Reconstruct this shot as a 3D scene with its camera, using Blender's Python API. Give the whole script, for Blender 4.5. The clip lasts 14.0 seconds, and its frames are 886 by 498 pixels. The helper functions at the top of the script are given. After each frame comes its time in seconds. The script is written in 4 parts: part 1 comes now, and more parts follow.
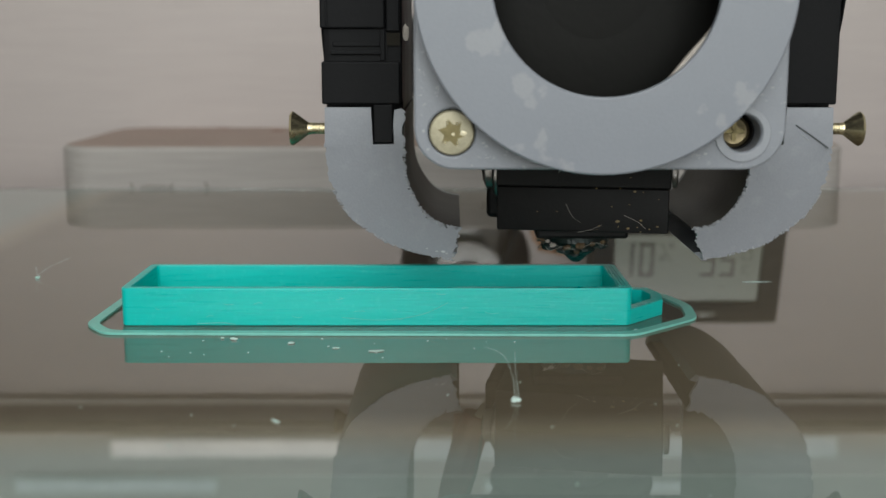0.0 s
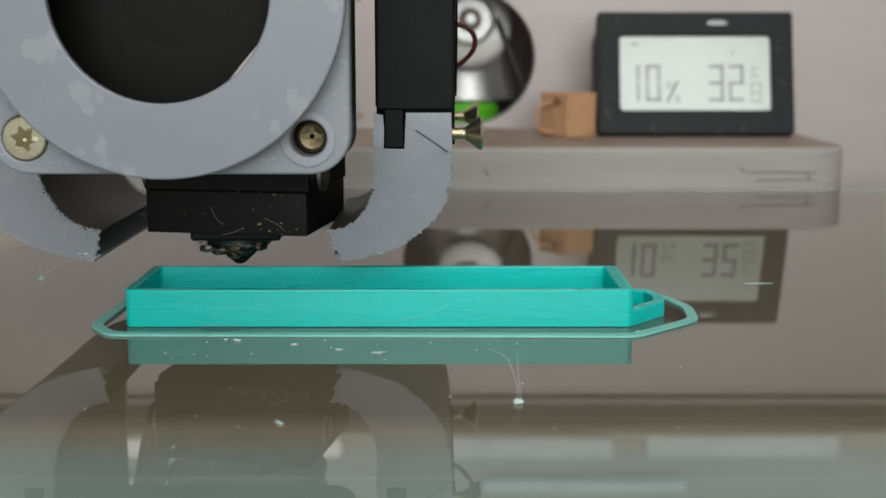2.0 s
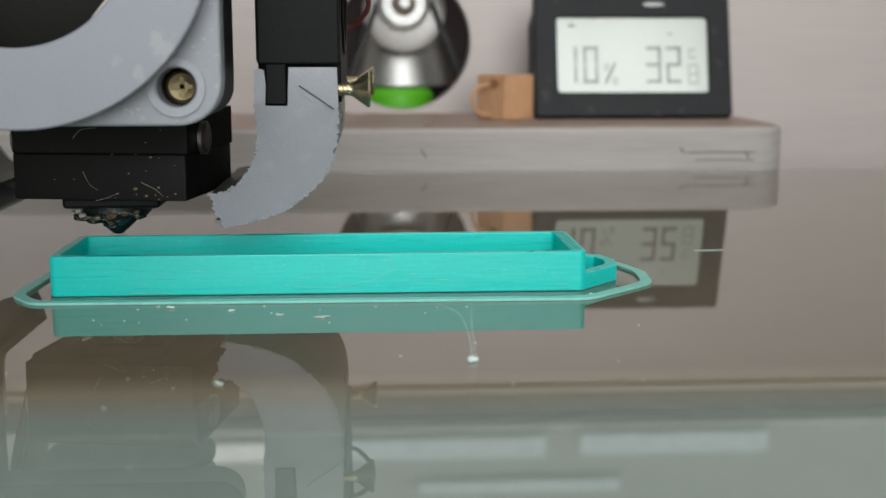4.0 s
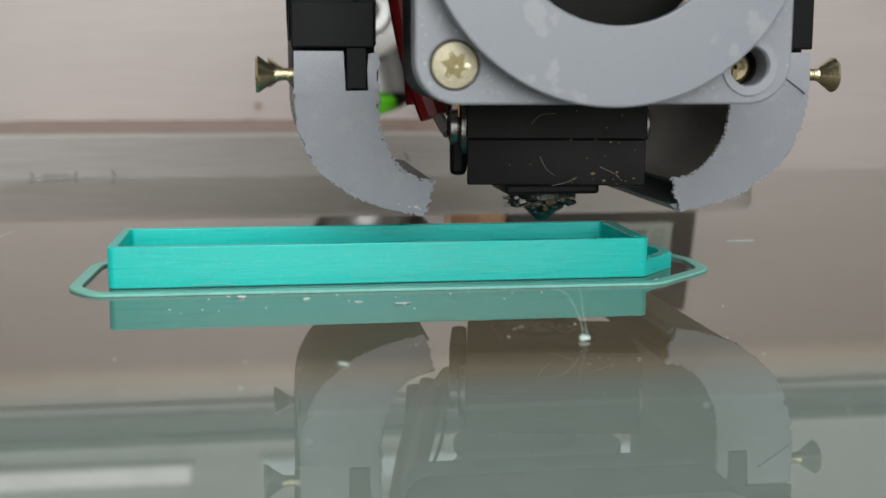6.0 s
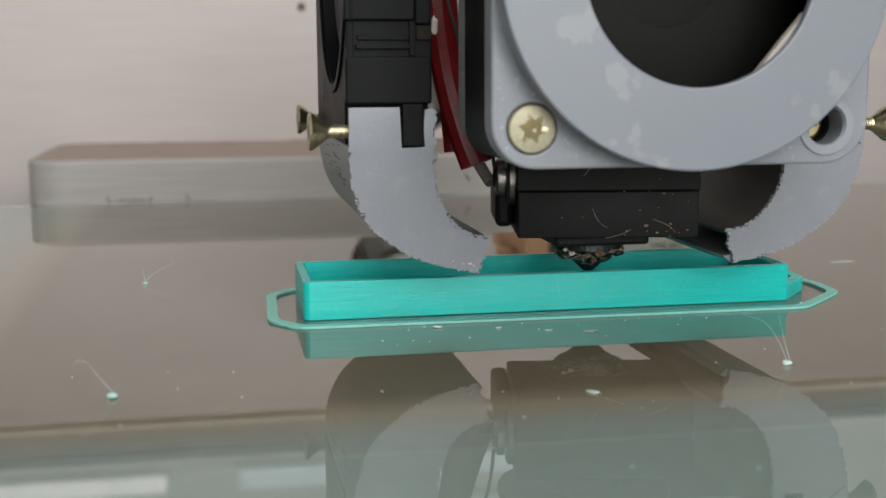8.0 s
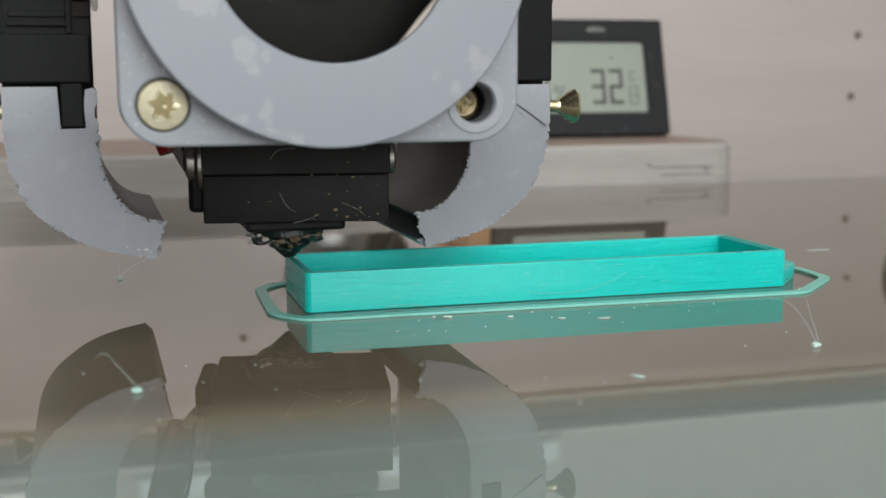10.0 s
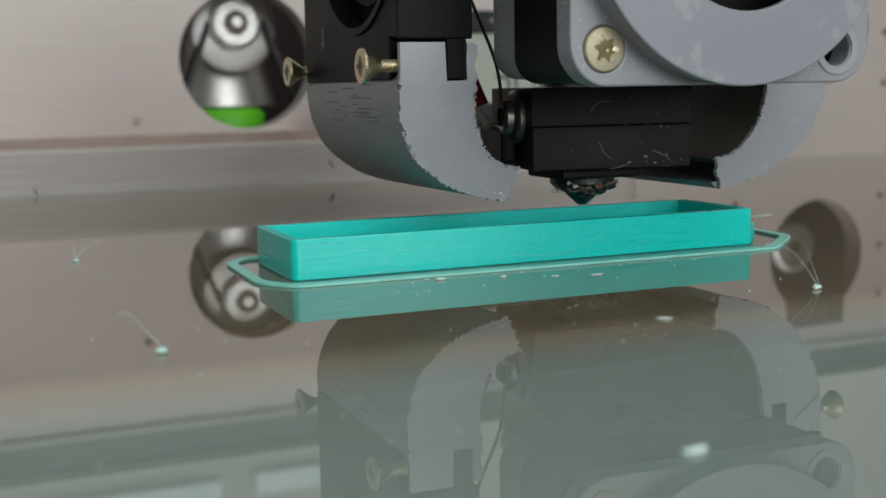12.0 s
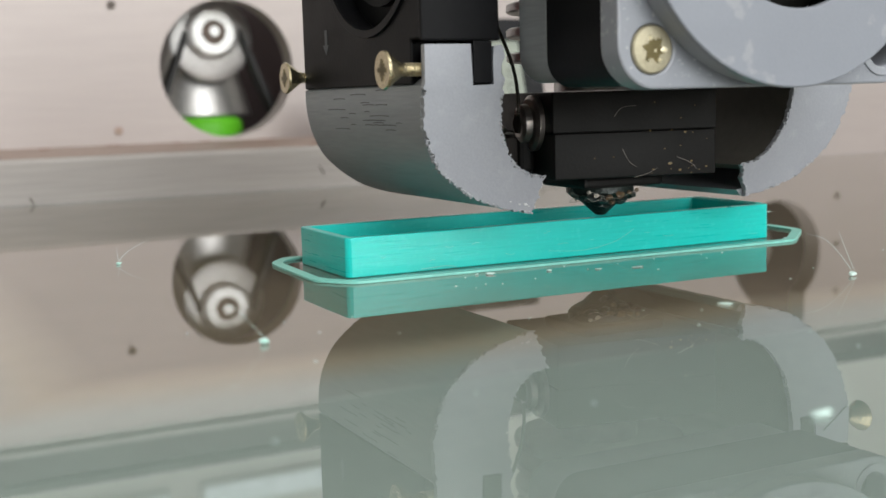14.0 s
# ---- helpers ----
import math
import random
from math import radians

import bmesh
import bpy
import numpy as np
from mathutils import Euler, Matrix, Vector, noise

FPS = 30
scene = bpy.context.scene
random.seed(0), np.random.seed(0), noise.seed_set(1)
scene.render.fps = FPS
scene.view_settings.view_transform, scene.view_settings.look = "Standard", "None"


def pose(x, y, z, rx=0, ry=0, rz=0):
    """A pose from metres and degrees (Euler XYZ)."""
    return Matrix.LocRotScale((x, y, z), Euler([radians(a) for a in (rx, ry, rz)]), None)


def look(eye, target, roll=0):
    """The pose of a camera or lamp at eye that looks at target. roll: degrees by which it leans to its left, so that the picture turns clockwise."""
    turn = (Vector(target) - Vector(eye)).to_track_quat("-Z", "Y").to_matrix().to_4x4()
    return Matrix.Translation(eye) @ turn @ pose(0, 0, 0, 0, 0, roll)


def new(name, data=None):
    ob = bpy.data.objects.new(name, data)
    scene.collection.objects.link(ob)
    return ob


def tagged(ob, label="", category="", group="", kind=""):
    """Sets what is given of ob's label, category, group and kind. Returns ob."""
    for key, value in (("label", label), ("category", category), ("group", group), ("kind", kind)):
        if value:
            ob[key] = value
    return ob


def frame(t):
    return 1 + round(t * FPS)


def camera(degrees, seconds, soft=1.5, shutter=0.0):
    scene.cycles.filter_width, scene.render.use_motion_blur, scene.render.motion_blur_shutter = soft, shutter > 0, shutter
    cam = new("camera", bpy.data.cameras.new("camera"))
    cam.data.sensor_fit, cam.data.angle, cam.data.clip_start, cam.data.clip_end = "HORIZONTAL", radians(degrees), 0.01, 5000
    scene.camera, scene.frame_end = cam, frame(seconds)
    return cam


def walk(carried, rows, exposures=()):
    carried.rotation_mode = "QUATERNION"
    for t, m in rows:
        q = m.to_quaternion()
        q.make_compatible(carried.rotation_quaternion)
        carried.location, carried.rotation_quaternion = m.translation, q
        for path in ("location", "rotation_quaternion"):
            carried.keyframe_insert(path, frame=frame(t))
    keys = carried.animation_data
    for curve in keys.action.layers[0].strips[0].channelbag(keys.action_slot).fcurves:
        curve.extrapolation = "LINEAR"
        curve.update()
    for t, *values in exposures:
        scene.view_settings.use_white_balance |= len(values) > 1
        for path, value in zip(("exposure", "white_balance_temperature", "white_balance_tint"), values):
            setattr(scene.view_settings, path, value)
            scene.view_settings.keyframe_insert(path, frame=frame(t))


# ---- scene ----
U = 0.01  # the place is laid out in centimetres

cam = camera(40.4, 14.0)
cam.data.dof.use_dof, cam.data.dof.focus_distance, cam.data.dof.aperture_fstop = True, 0.14, 40
PATH = [
    (0, (3.777, -13.84, 3.296), (3.779, -11.869, 2.956), 0.0),
    (0.5, (3.783, -13.836, 3.336), (3.784, -11.866, 2.993), 0.0),
    (1, (3.776, -13.829, 3.308), (3.777, -11.859, 2.966), 0.0),
    (1.5, (3.754, -13.857, 3.313), (3.757, -11.887, 2.97), 0.0),
    (2, (3.762, -13.886, 3.332), (3.762, -11.915, 2.991), 0.0),
    (2.5, (3.75, -13.815, 3.291), (3.754, -11.845, 2.947), 0.0),
    (5, (3.06, -13.175, 2.43), (3.273, -11.211, 2.113), 0.1),
    (5.5, (2.345, -13.181, 2.401), (2.593, -11.221, 2.092), 0.2),
    (6, (1.774, -13.113, 2.374), (2.053, -11.155, 2.073), 0.1),
    (6.5, (0.951, -12.962, 2.344), (1.258, -11.007, 2.054), 0.0),
    (7, (0.351, -12.978, 2.469), (0.679, -11.026, 2.186), -0.1),
    (7.5, (-0.316, -13.346, 2.722), (0.039, -11.399, 2.437), -0.1),
    (8, (-0.928, -13.675, 2.868), (-0.564, -11.731, 2.571), -0.3),
    (8.5, (-1.216, -13.446, 2.738), (-0.844, -11.505, 2.432), -0.1),
    (9, (-1.573, -13.32, 2.757), (-1.161, -11.386, 2.452), 0.1),
    (11.5, (-2.884, -12.507, 2.157), (-2.155, -10.663, 1.896), -1.0),
    (12, (-3.452, -12.415, 2.029), (-2.685, -10.587, 1.763), -1.1),
    (12.5, (-4.482, -12.367, 1.944), (-3.697, -10.549, 1.671), -1.3),
    (13, (-5.022, -12.541, 1.99), (-4.224, -10.728, 1.715), -1.5),
    (13.5, (-5.293, -12.547, 2.025), (-4.473, -10.742, 1.757), -1.6),
    (14, (-4.83, -12.381, 1.982), (-3.962, -10.596, 1.729), -1.6),
]
walk(cam, [(t, look([U * v for v in e], [U * v for v in a], r)) for t, e, a, r in PATH],
     exposures=[(0, -0.56, 6230, 4.4), (2.5, -0.46, 6200, 5.7), (5, -0.26, 6230, 7.0), (6.5, -0.34, 6250, 7.0), (7.5, -0.33, 6300, 7.5), (8, -0.24, 6250, 7.0), (9, -0.01, 6250, 7.5), (11.3, -0.47, 6180, 4.8),
                (12, -0.47, 6180, 5.2), (12.6, -0.15, 6250, 7.0), (13.5, 0.15, 6250, 7.5), (14, 0.14, 6300, 7.5)])

# ---- light: an unseen window and a ceiling lamp, both added, and the lamp bars over the back wall ----
world = bpy.data.worlds.new("world")
scene.world = world
world.use_nodes = True
sky = world.node_tree.nodes.new("ShaderNodeTexSky")
sky.sky_type, sky.sun_disc = "NISHITA", False
sky.sun_elevation, sky.sun_rotation = radians(35), radians(150)
world.node_tree.links.new(sky.outputs[0], world.node_tree.nodes["Background"].inputs[0])
world.node_tree.nodes["Background"].inputs[1].default_value = 0.1


def area_lamp(name, m, sx, sy, watts, colour):
    data = bpy.data.lights.new(name, "AREA")
    data.shape, data.size, data.size_y, data.energy, data.color = "RECTANGLE", sx, sy, watts, colour
    ob = new(name, data)
    ob.matrix_world = m
    return ob


# main light: a window assumed behind the camera, placed to suit the shading
area_lamp("unseen_window_light", look((0.10, -1.44, 0.55), (0.10, 0.0, 0.55)), 1.1, 1.0, 25, (1.0, 0.97, 0.93))
# lamp added overhead, out of view, for light from above
area_lamp("added_top_light", look((0.15, -0.95, 1.55), (0.05, -0.3, 0.0)), 1.1, 1.0, 17, (1.0, 0.98, 0.95))


# ---- materials ----
def mat(name, colour, rough=0.5, metal=0.0, var=0.15, coarse=60, fine=900, bump=0.1, stretch=(1, 1, 1), spec=0.5,
        second=None, cover=0.5, edge=0.06, patch=150, layers=0.0, layer_scale=1570, emit=0.0, rough_var=0.1):
    m = bpy.data.materials.new(name)
    m.use_nodes = True
    t = m.node_tree
    N, L = t.nodes.new, t.links.new
    b = t.nodes["Principled BSDF"]
    b.inputs["Metallic"].default_value = metal
    b.inputs["Specular IOR Level"].default_value = spec
    co = N("ShaderNodeTexCoord")
    mp = N("ShaderNodeMapping")
    mp.inputs["Scale"].default_value = stretch
    L(co.outputs["Object"], mp.inputs["Vector"])
    n1, n2 = N("ShaderNodeTexNoise"), N("ShaderNodeTexNoise")
    for n, s, d in ((n1, coarse, 5), (n2, fine, 3)):
        n.inputs["Scale"].default_value, n.inputs["Detail"].default_value = s, d
        L(mp.outputs[0], n.inputs["Vector"])
    base = N("ShaderNodeRGB")
    base.outputs[0].default_value = (*colour, 1)
    col = base.outputs[0]
    if second:
        pn = N("ShaderNodeTexNoise")
        pn.inputs["Scale"].default_value, pn.inputs["Detail"].default_value = patch, 6
        L(co.outputs["Object"], pn.inputs["Vector"])
        rp = N("ShaderNodeMapRange")
        rp.inputs["From Min"].default_value, rp.inputs["From Max"].default_value = cover, cover + edge
        L(pn.outputs["Fac"], rp.inputs["Value"])
        mx = N("ShaderNodeMixRGB")
        mx.inputs[2].default_value = (*second, 1)
        L(rp.outputs[0], mx.inputs[0])
        L(col, mx.inputs[1])
        col = mx.outputs[0]
    add = N("ShaderNodeMath")
    add.operation = "ADD"
    L(n1.outputs["Fac"], add.inputs[0])
    L(n2.outputs["Fac"], add.inputs[1])
    mr = N("ShaderNodeMapRange")
    mr.inputs["From Min"].default_value, mr.inputs["From Max"].default_value = 0.6, 1.4
    mr.inputs["To Min"].default_value, mr.inputs["To Max"].default_value = 1 - var, 1 + var
    L(add.outputs[0], mr.inputs["Value"])
    hs = N("ShaderNodeHueSaturation")
    L(mr.outputs[0], hs.inputs["Value"])
    L(col, hs.inputs["Color"])
    L(hs.outputs[0], b.inputs["Base Color"])
    rr = N("ShaderNodeMapRange")
    rr.inputs["To Min"].default_value, rr.inputs["To Max"].default_value = max(0.02, rough - rough_var), min(1, rough + rough_var)
    L(n1.outputs["Fac"], rr.inputs["Value"])
    L(rr.outputs[0], b.inputs["Roughness"])
    height = n2.outputs["Fac"]
    if layers:
        wv = N("ShaderNodeTexWave")
        wv.bands_direction = "Z"
        wv.inputs["Scale"].default_value, wv.inputs["Distortion"].default_value = layer_scale, 0.6
        wv.inputs["Detail Scale"].default_value = 0.3
        L(co.outputs["Object"], wv.inputs["Vector"])
        sm = N("ShaderNodeMath")
        sm.operation = "MULTIPLY_ADD"
        sm.inputs[1].default_value = layers
        L(wv.outputs["Fac"], sm.inputs[0])
        L(height, sm.inputs[2])
        height = sm.outputs[0]
    bp = N("ShaderNodeBump")
    bp.inputs["Strength"].default_value, bp.inputs["Distance"].default_value = bump, 0.0003
    L(height, bp.inputs["Height"])
    L(bp.outputs[0], b.inputs["Normal"])
    if emit:
        b.inputs["Emission Color"].default_value = (*colour, 1)
        b.inputs["Emission Strength"].default_value = emit
    return m


def glass_mat(name, colour, rough=0.0):
    m = bpy.data.materials.new(name)
    m.use_nodes = True
    b = m.node_tree.nodes["Principled BSDF"]
    b.inputs["Base Color"].default_value = (*colour, 1)
    b.inputs["Roughness"].default_value = rough
    b.inputs["Transmission Weight"].default_value = 1.0
    b.inputs["IOR"].default_value = 1.56
    return m


TEAL = mat("teal_filament", (0.014, 0.50, 0.455), 0.3, var=0.09, coarse=2600, fine=6500, bump=0.09, stretch=(0.05, 0.05, 1.0), second=(0.045, 0.55, 0.50), cover=0.56, edge=0.25, patch=1500)
TEAL_FLAT = mat("teal_first_layer", (0.2, 0.53, 0.46), 0.4, var=0.12, coarse=300, fine=1500, bump=0.15)
GREY = mat("grey_print", (0.27, 0.282, 0.312), 0.38, var=0.06, coarse=140, fine=3500, bump=0.09, second=(0.305, 0.317, 0.345), cover=0.54, edge=0.2, patch=420)
GREY_RING = mat("grey_print_worn", (0.212, 0.227, 0.260), 0.34, var=0.03, coarse=120, fine=3500, bump=0.045,
                second=(0.262, 0.272, 0.298), cover=0.595, edge=0.04, patch=230)
GREY_LAYERS = mat("grey_print_layered", (0.24, 0.258, 0.275), 0.42, var=0.14, coarse=220, fine=1800, bump=0.22, stretch=(0.3, 0.12, 1.6))
# paler, glossier grey for the bright glint at the duct's mouth
MOUTH_GLINT = mat("glossy_glint_grey", (0.5, 0.51, 0.53), 0.12, var=0.1, spec=0.8)
BURR = mat("pale_burr", (0.325, 0.335, 0.36), 0.5, var=0.2)
GOUGE = mat("dark_grey_gouge", (0.07, 0.075, 0.08), 0.6, var=0.2)
# near-black fill that stands for the shade in the clip notch and screw socket
RECESS_SHADE = mat("dark_recess_shade", (0.02, 0.018, 0.014), 0.8, var=0.2, bump=0.1, spec=0.1)
# grey darkened for soot and the head's shade in the ducts; the sensor wire shares it
SOOT_SHADE = mat("smoked_shaded_grey", (0.045, 0.041, 0.033), 0.55, var=0.2, coarse=60, bump=0.1, spec=0.3)
BLACK = mat("black_plastic", (0.0045, 0.0047, 0.0055), 0.46, spec=0.11, var=0.25, coarse=150, fine=2500, bump=0.06)
RUBBER = mat("black_silicone", (0.006, 0.006, 0.006), 0.55, spec=0.22, var=0.3, coarse=200, fine=2500, bump=0.1)
NOZZLE = mat("stained_nozzle", (0.010, 0.020, 0.018), 0.38, 0.2, var=0.4, coarse=400, fine=2500, bump=0.5, second=(0.01, 0.012, 0.012), patch=400)
FANBLACK = mat("black_fan_plastic", (0.004, 0.004, 0.0045), 0.6, spec=0.2, var=0.2)
ROTOR = mat("fan_rotor", (0.005, 0.005, 0.004), 0.55, spec=0.15, var=0.08, coarse=20)
ZINC = mat("matt_yellow_zinc", (0.40, 0.365, 0.26), 0.5, 0.55, var=0.15, coarse=500, fine=3000, bump=0.2)
BRASS = mat("yellow_zinc", (0.50, 0.44, 0.29), 0.26, 0.95, var=0.2, coarse=400, fine=3000, bump=0.15)
# pale zinc that stands for highlights on the recess's facets
GLINT = mat("zinc_highlight", (0.80, 0.73, 0.52), 0.3, 0.25, var=0.1, coarse=400, bump=0.1)
SOCKET = mat("socket_shadow_metal", (0.15, 0.125, 0.06), 0.4, 0.8, var=0.3, bump=0.2)
TARNISH = mat("tarnished_steel", (0.34, 0.315, 0.30), 0.38, 0.9, var=0.4, coarse=300, bump=0.2)
DULL = mat("dull_aluminium", (0.50, 0.50, 0.50), 0.38, 0.85, var=0.15, bump=0.15)
WASHER = mat("turned_steel_washer", (0.52, 0.52, 0.51), 0.38, 0.75, var=0.3, coarse=300, bump=0.3)
DEEP = mat("dull_brass", (0.26, 0.21, 0.12), 0.45, 0.8, var=0.3, coarse=300, bump=0.3)
BORE = mat("dark_brown_bore", (0.10, 0.075, 0.06), 0.5, 0.4, var=0.5, coarse=300, bump=0.3)
FRAY = mat("greenish_fluff", (0.08, 0.10, 0.085), 0.6, var=0.3)
GREY_PLATE = mat("grey_print_flecked", (0.235, 0.248, 0.278), 0.36, var=0.04, coarse=120, fine=3500, bump=0.10, second=(0.36, 0.37, 0.395), cover=0.615, edge=0.10, patch=1300)
BRACKET = mat("grey_bracket_metal", (0.46, 0.45, 0.44), 0.42, 0.9, var=0.2, coarse=80, bump=0.15)
MAROON_WIRE = mat("dark_red_wire", (0.07, 0.012, 0.010), 0.4, var=0.2)
RED = mat("red_sleeve", (0.22, 0.010, 0.012), 0.38, var=0.25, coarse=200, bump=0.2)
FIBRE = mat("white_fibre", (0.42, 0.38, 0.34), 0.7, var=0.2)
WHITE_BIT = mat("white_scrap", (0.55, 0.70, 0.66), 0.5, var=0.15)
TEAL_BIT = mat("teal_scrap", (0.42, 0.66, 0.60), 0.5, var=0.15)
CHAR = mat("brown_char", (0.12, 0.08, 0.045), 0.4, var=0.5, coarse=400, bump=0.3)
AMBER = mat("burnt_plastic", (0.22, 0.16, 0.07), 0.5, var=0.4)
WALL = mat("beige_sheet_metal", (0.383, 0.341, 0.327), 0.47, 0.28, var=0.05, coarse=30, fine=220, bump=0.06, stretch=(0.25, 1, 3.0), spec=0.5)
SHELF = mat("sawn_aluminium", (0.315, 0.293, 0.278), 0.6, 0.08, var=0.16, coarse=60, fine=500, bump=0.25, stretch=(0.12, 1, 3.0))
SHELF_TOP = mat("stained_aluminium_top", (0.29, 0.215, 0.178), 0.5, 0.2, var=0.2, coarse=60, fine=400, bump=0.2, stretch=(0.3, 1, 1))
RUST = mat("rusty_stain", (0.22, 0.12, 0.08), 0.7, var=0.4)
GRIME = mat("dark_grime", (0.09, 0.075, 0.065), 0.7, var=0.4)
GLASS = glass_mat("clear_glass", (0.93, 0.97, 0.95))
SHEET = mat("brown_heater_sheet", (0.126, 0.098, 0.064), 0.6, var=0.08, coarse=20, fine=500, bump=0.05)


def fade_edges(m, amber, pale):
    """The sheet's colour runs unevenly through amber to pale towards its side and front borders (metres)."""
    t = m.node_tree
    N, L = t.nodes.new, t.links.new
    co, sep, no = N("ShaderNodeTexCoord"), N("ShaderNodeSeparateXYZ"), N("ShaderNodeTexNoise")
    L(co.outputs["Object"], sep.inputs[0])
    L(co.outputs["Object"], no.inputs["Vector"])
    no.inputs["Scale"].default_value, no.inputs["Detail"].default_value = 60, 4
    outs = []
    for axis, a, b in (("X", -0.0915, -0.106), ("Y", -0.050, -0.0645)):
        q = N("ShaderNodeMapRange")
        q.inputs["From Min"].default_value, q.inputs["From Max"].default_value = a, b
        L(sep.outputs[axis], q.inputs["Value"])
        outs.append(q.outputs[0])
    mx = N("ShaderNodeMath")
    mx.operation = "MAXIMUM"
    L(outs[0], mx.inputs[0])
    L(outs[1], mx.inputs[1])
    ad = N("ShaderNodeMath")
    ad.operation, ad.inputs[2].default_value = "MULTIPLY_ADD", -0.06
    ad.inputs[1].default_value = 0.12
    L(no.outputs["Fac"], ad.inputs[0])
    su = N("ShaderNodeMath")
    L(mx.outputs[0], su.inputs[0])
    L(ad.outputs[0], su.inputs[1])
    rgb = [n for n in t.nodes if n.type == "RGB"][0]
    base = tuple(rgb.outputs[0].default_value)
    hs = [n for n in t.nodes if n.type == "HUE_SAT"][0]
    ra = N("ShaderNodeValToRGB")
    e = ra.color_ramp.elements
    e[0].position, e[0].color = 0.06, base
    e[1].position, e[1].color = 0.95, (*pale, 1)
    mid = e.new(0.45)
    mid.color = (*amber, 1)
    L(su.outputs[0], ra.inputs[0])
    L(ra.outputs[0], hs.inputs["Color"])


fade_edges(SHEET, (0.24, 0.20, 0.142), (0.222, 0.248, 0.230))
PLATE = mat("grey_green_bed_plate", (0.224, 0.264, 0.243), 0.6, var=0.06, coarse=20, fine=500, bump=0.05)
BEZEL = mat("black_bezel", (0.008, 0.0085, 0.010), 0.5, spec=0.2, var=0.4, coarse=150, bump=0.2, second=(0.03, 0.031, 0.034), cover=0.62, edge=0.1, patch=260)
LCD = mat("grey_green_lcd", (0.27, 0.30, 0.262), 0.14, 0.06, spec=1.0, var=0.04, coarse=40, bump=0.02)
DIGIT = mat("lcd_segment", (0.05, 0.055, 0.05), 0.14, spec=1.0, var=0.1)
DIGIT_PALE = mat("pale_lcd_segment", (0.13, 0.145, 0.125), 0.14, spec=1.0, var=0.1)
WOOD = mat("pale_wood", (0.46, 0.26, 0.14), 0.6, var=0.18, coarse=120, fine=900, bump=0.2, stretch=(1, 1, 0.25))
KNOT = mat("wood_knot", (0.25, 0.11, 0.05), 0.6, var=0.3)
GREEN = mat("green_plastic", (0.10, 0.42, 0.012), 0.45, var=0.1)
BELT = mat("black_belt", (0.012, 0.012, 0.012), 0.6, var=0.3, bump=0.3)
MAROON = mat("dark_maroon_panel", (0.035, 0.022, 0.022), 0.5, var=0.3, coarse=20)
PAINT = mat("room_paint", (0.70, 0.69, 0.66), 0.8, var=0.04, coarse=3, fine=40)
TABLE = mat("table_top", (0.22, 0.15, 0.10), 0.5, var=0.2, coarse=8, fine=60, stretch=(0.2, 1, 1))
FLOOR = mat("floor_boards", (0.25, 0.18, 0.12), 0.5, var=0.2, coarse=5, fine=40, stretch=(0.2, 1, 1))
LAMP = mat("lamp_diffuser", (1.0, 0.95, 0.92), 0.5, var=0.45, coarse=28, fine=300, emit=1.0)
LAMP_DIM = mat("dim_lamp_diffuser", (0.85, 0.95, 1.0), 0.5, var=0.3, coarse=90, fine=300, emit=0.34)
DARKMETAL = mat("dark_beam", (0.03, 0.028, 0.026), 0.5, var=0.2, coarse=20)


# ---- mesh helpers, in centimetres ----
def thing(name, base, label, category, group="", kind=""):
    ob = new(name)
    ob.location = [U * v for v in base]
    ob.empty_display_size = 0.01
    return tagged(ob, label, category, group, kind)


def origin_of(ob):
    p = Vector()
    while ob:
        p += ob.location
        ob = ob.parent
    return p


def part(name, bm, material, parent=None, label="", smooth=True, angle=17):
    """Links a bmesh, laid out in centimetres of the place, as one mesh object."""
    bmesh.ops.recalc_face_normals(bm, faces=bm.faces)
    me = bpy.data.meshes.new(name)
    o = origin_of(parent) if parent else Vector()
    for v in bm.verts:
        v.co = v.co * U - o
    if smooth:
        for f in bm.faces:
            f.smooth = True
        for e in bm.edges:
            if len(e.link_faces) == 2 and e.calc_face_angle(0) > radians(angle):
                e.smooth = False
    bm.to_mesh(me)
    bm.free()
    me.materials.append(material)
    ob = new(name, me)
    if parent:
        ob.parent = parent
    if label:
        ob["label"] = label
    return ob


def box(x0, x1, y0, y1, z0, z1, bevel=0.0, segs=2, bm=None):
    own = bmesh.new()
    bmesh.ops.create_cube(own, size=1)
    for v in own.verts:
        v.co = Vector(((x0 + x1) / 2 + v.co.x * (x1 - x0), (y0 + y1) / 2 + v.co.y * (y1 - y0), (z0 + z1) / 2 + v.co.z * (z1 - z0)))
    if bevel:
        bmesh.ops.bevel(own, geom=own.edges[:], offset=bevel, segments=segs, profile=0.5, affect="EDGES")
    return merge(bm, own)


def merge(bm, own):
    if bm is None:
        return own
    me = bpy.data.meshes.new("tmp")
    own.to_mesh(me)
    own.free()
    bm.from_mesh(me)
    bpy.data.meshes.remove(me)
    return bm


def circle(cx, cz, r, n=48, a0=0.0):
    return [(cx + r * math.cos(a0 + 2 * math.pi * i / n), cz + r * math.sin(a0 + 2 * math.pi * i / n)) for i in range(n)]


def round_rect(x0, x1, z0, z1, r, n=8):
    pts = []
    for cx, cz, a in ((x1 - r, z1 - r, 0), (x0 + r, z1 - r, 90), (x0 + r, z0 + r, 180), (x1 - r, z0 + r, 270)):
        for i in range(n + 1):
            b = radians(a + 90 * i / n)
            pts.append((cx + r * math.cos(b), cz + r * math.sin(b)))
    return pts


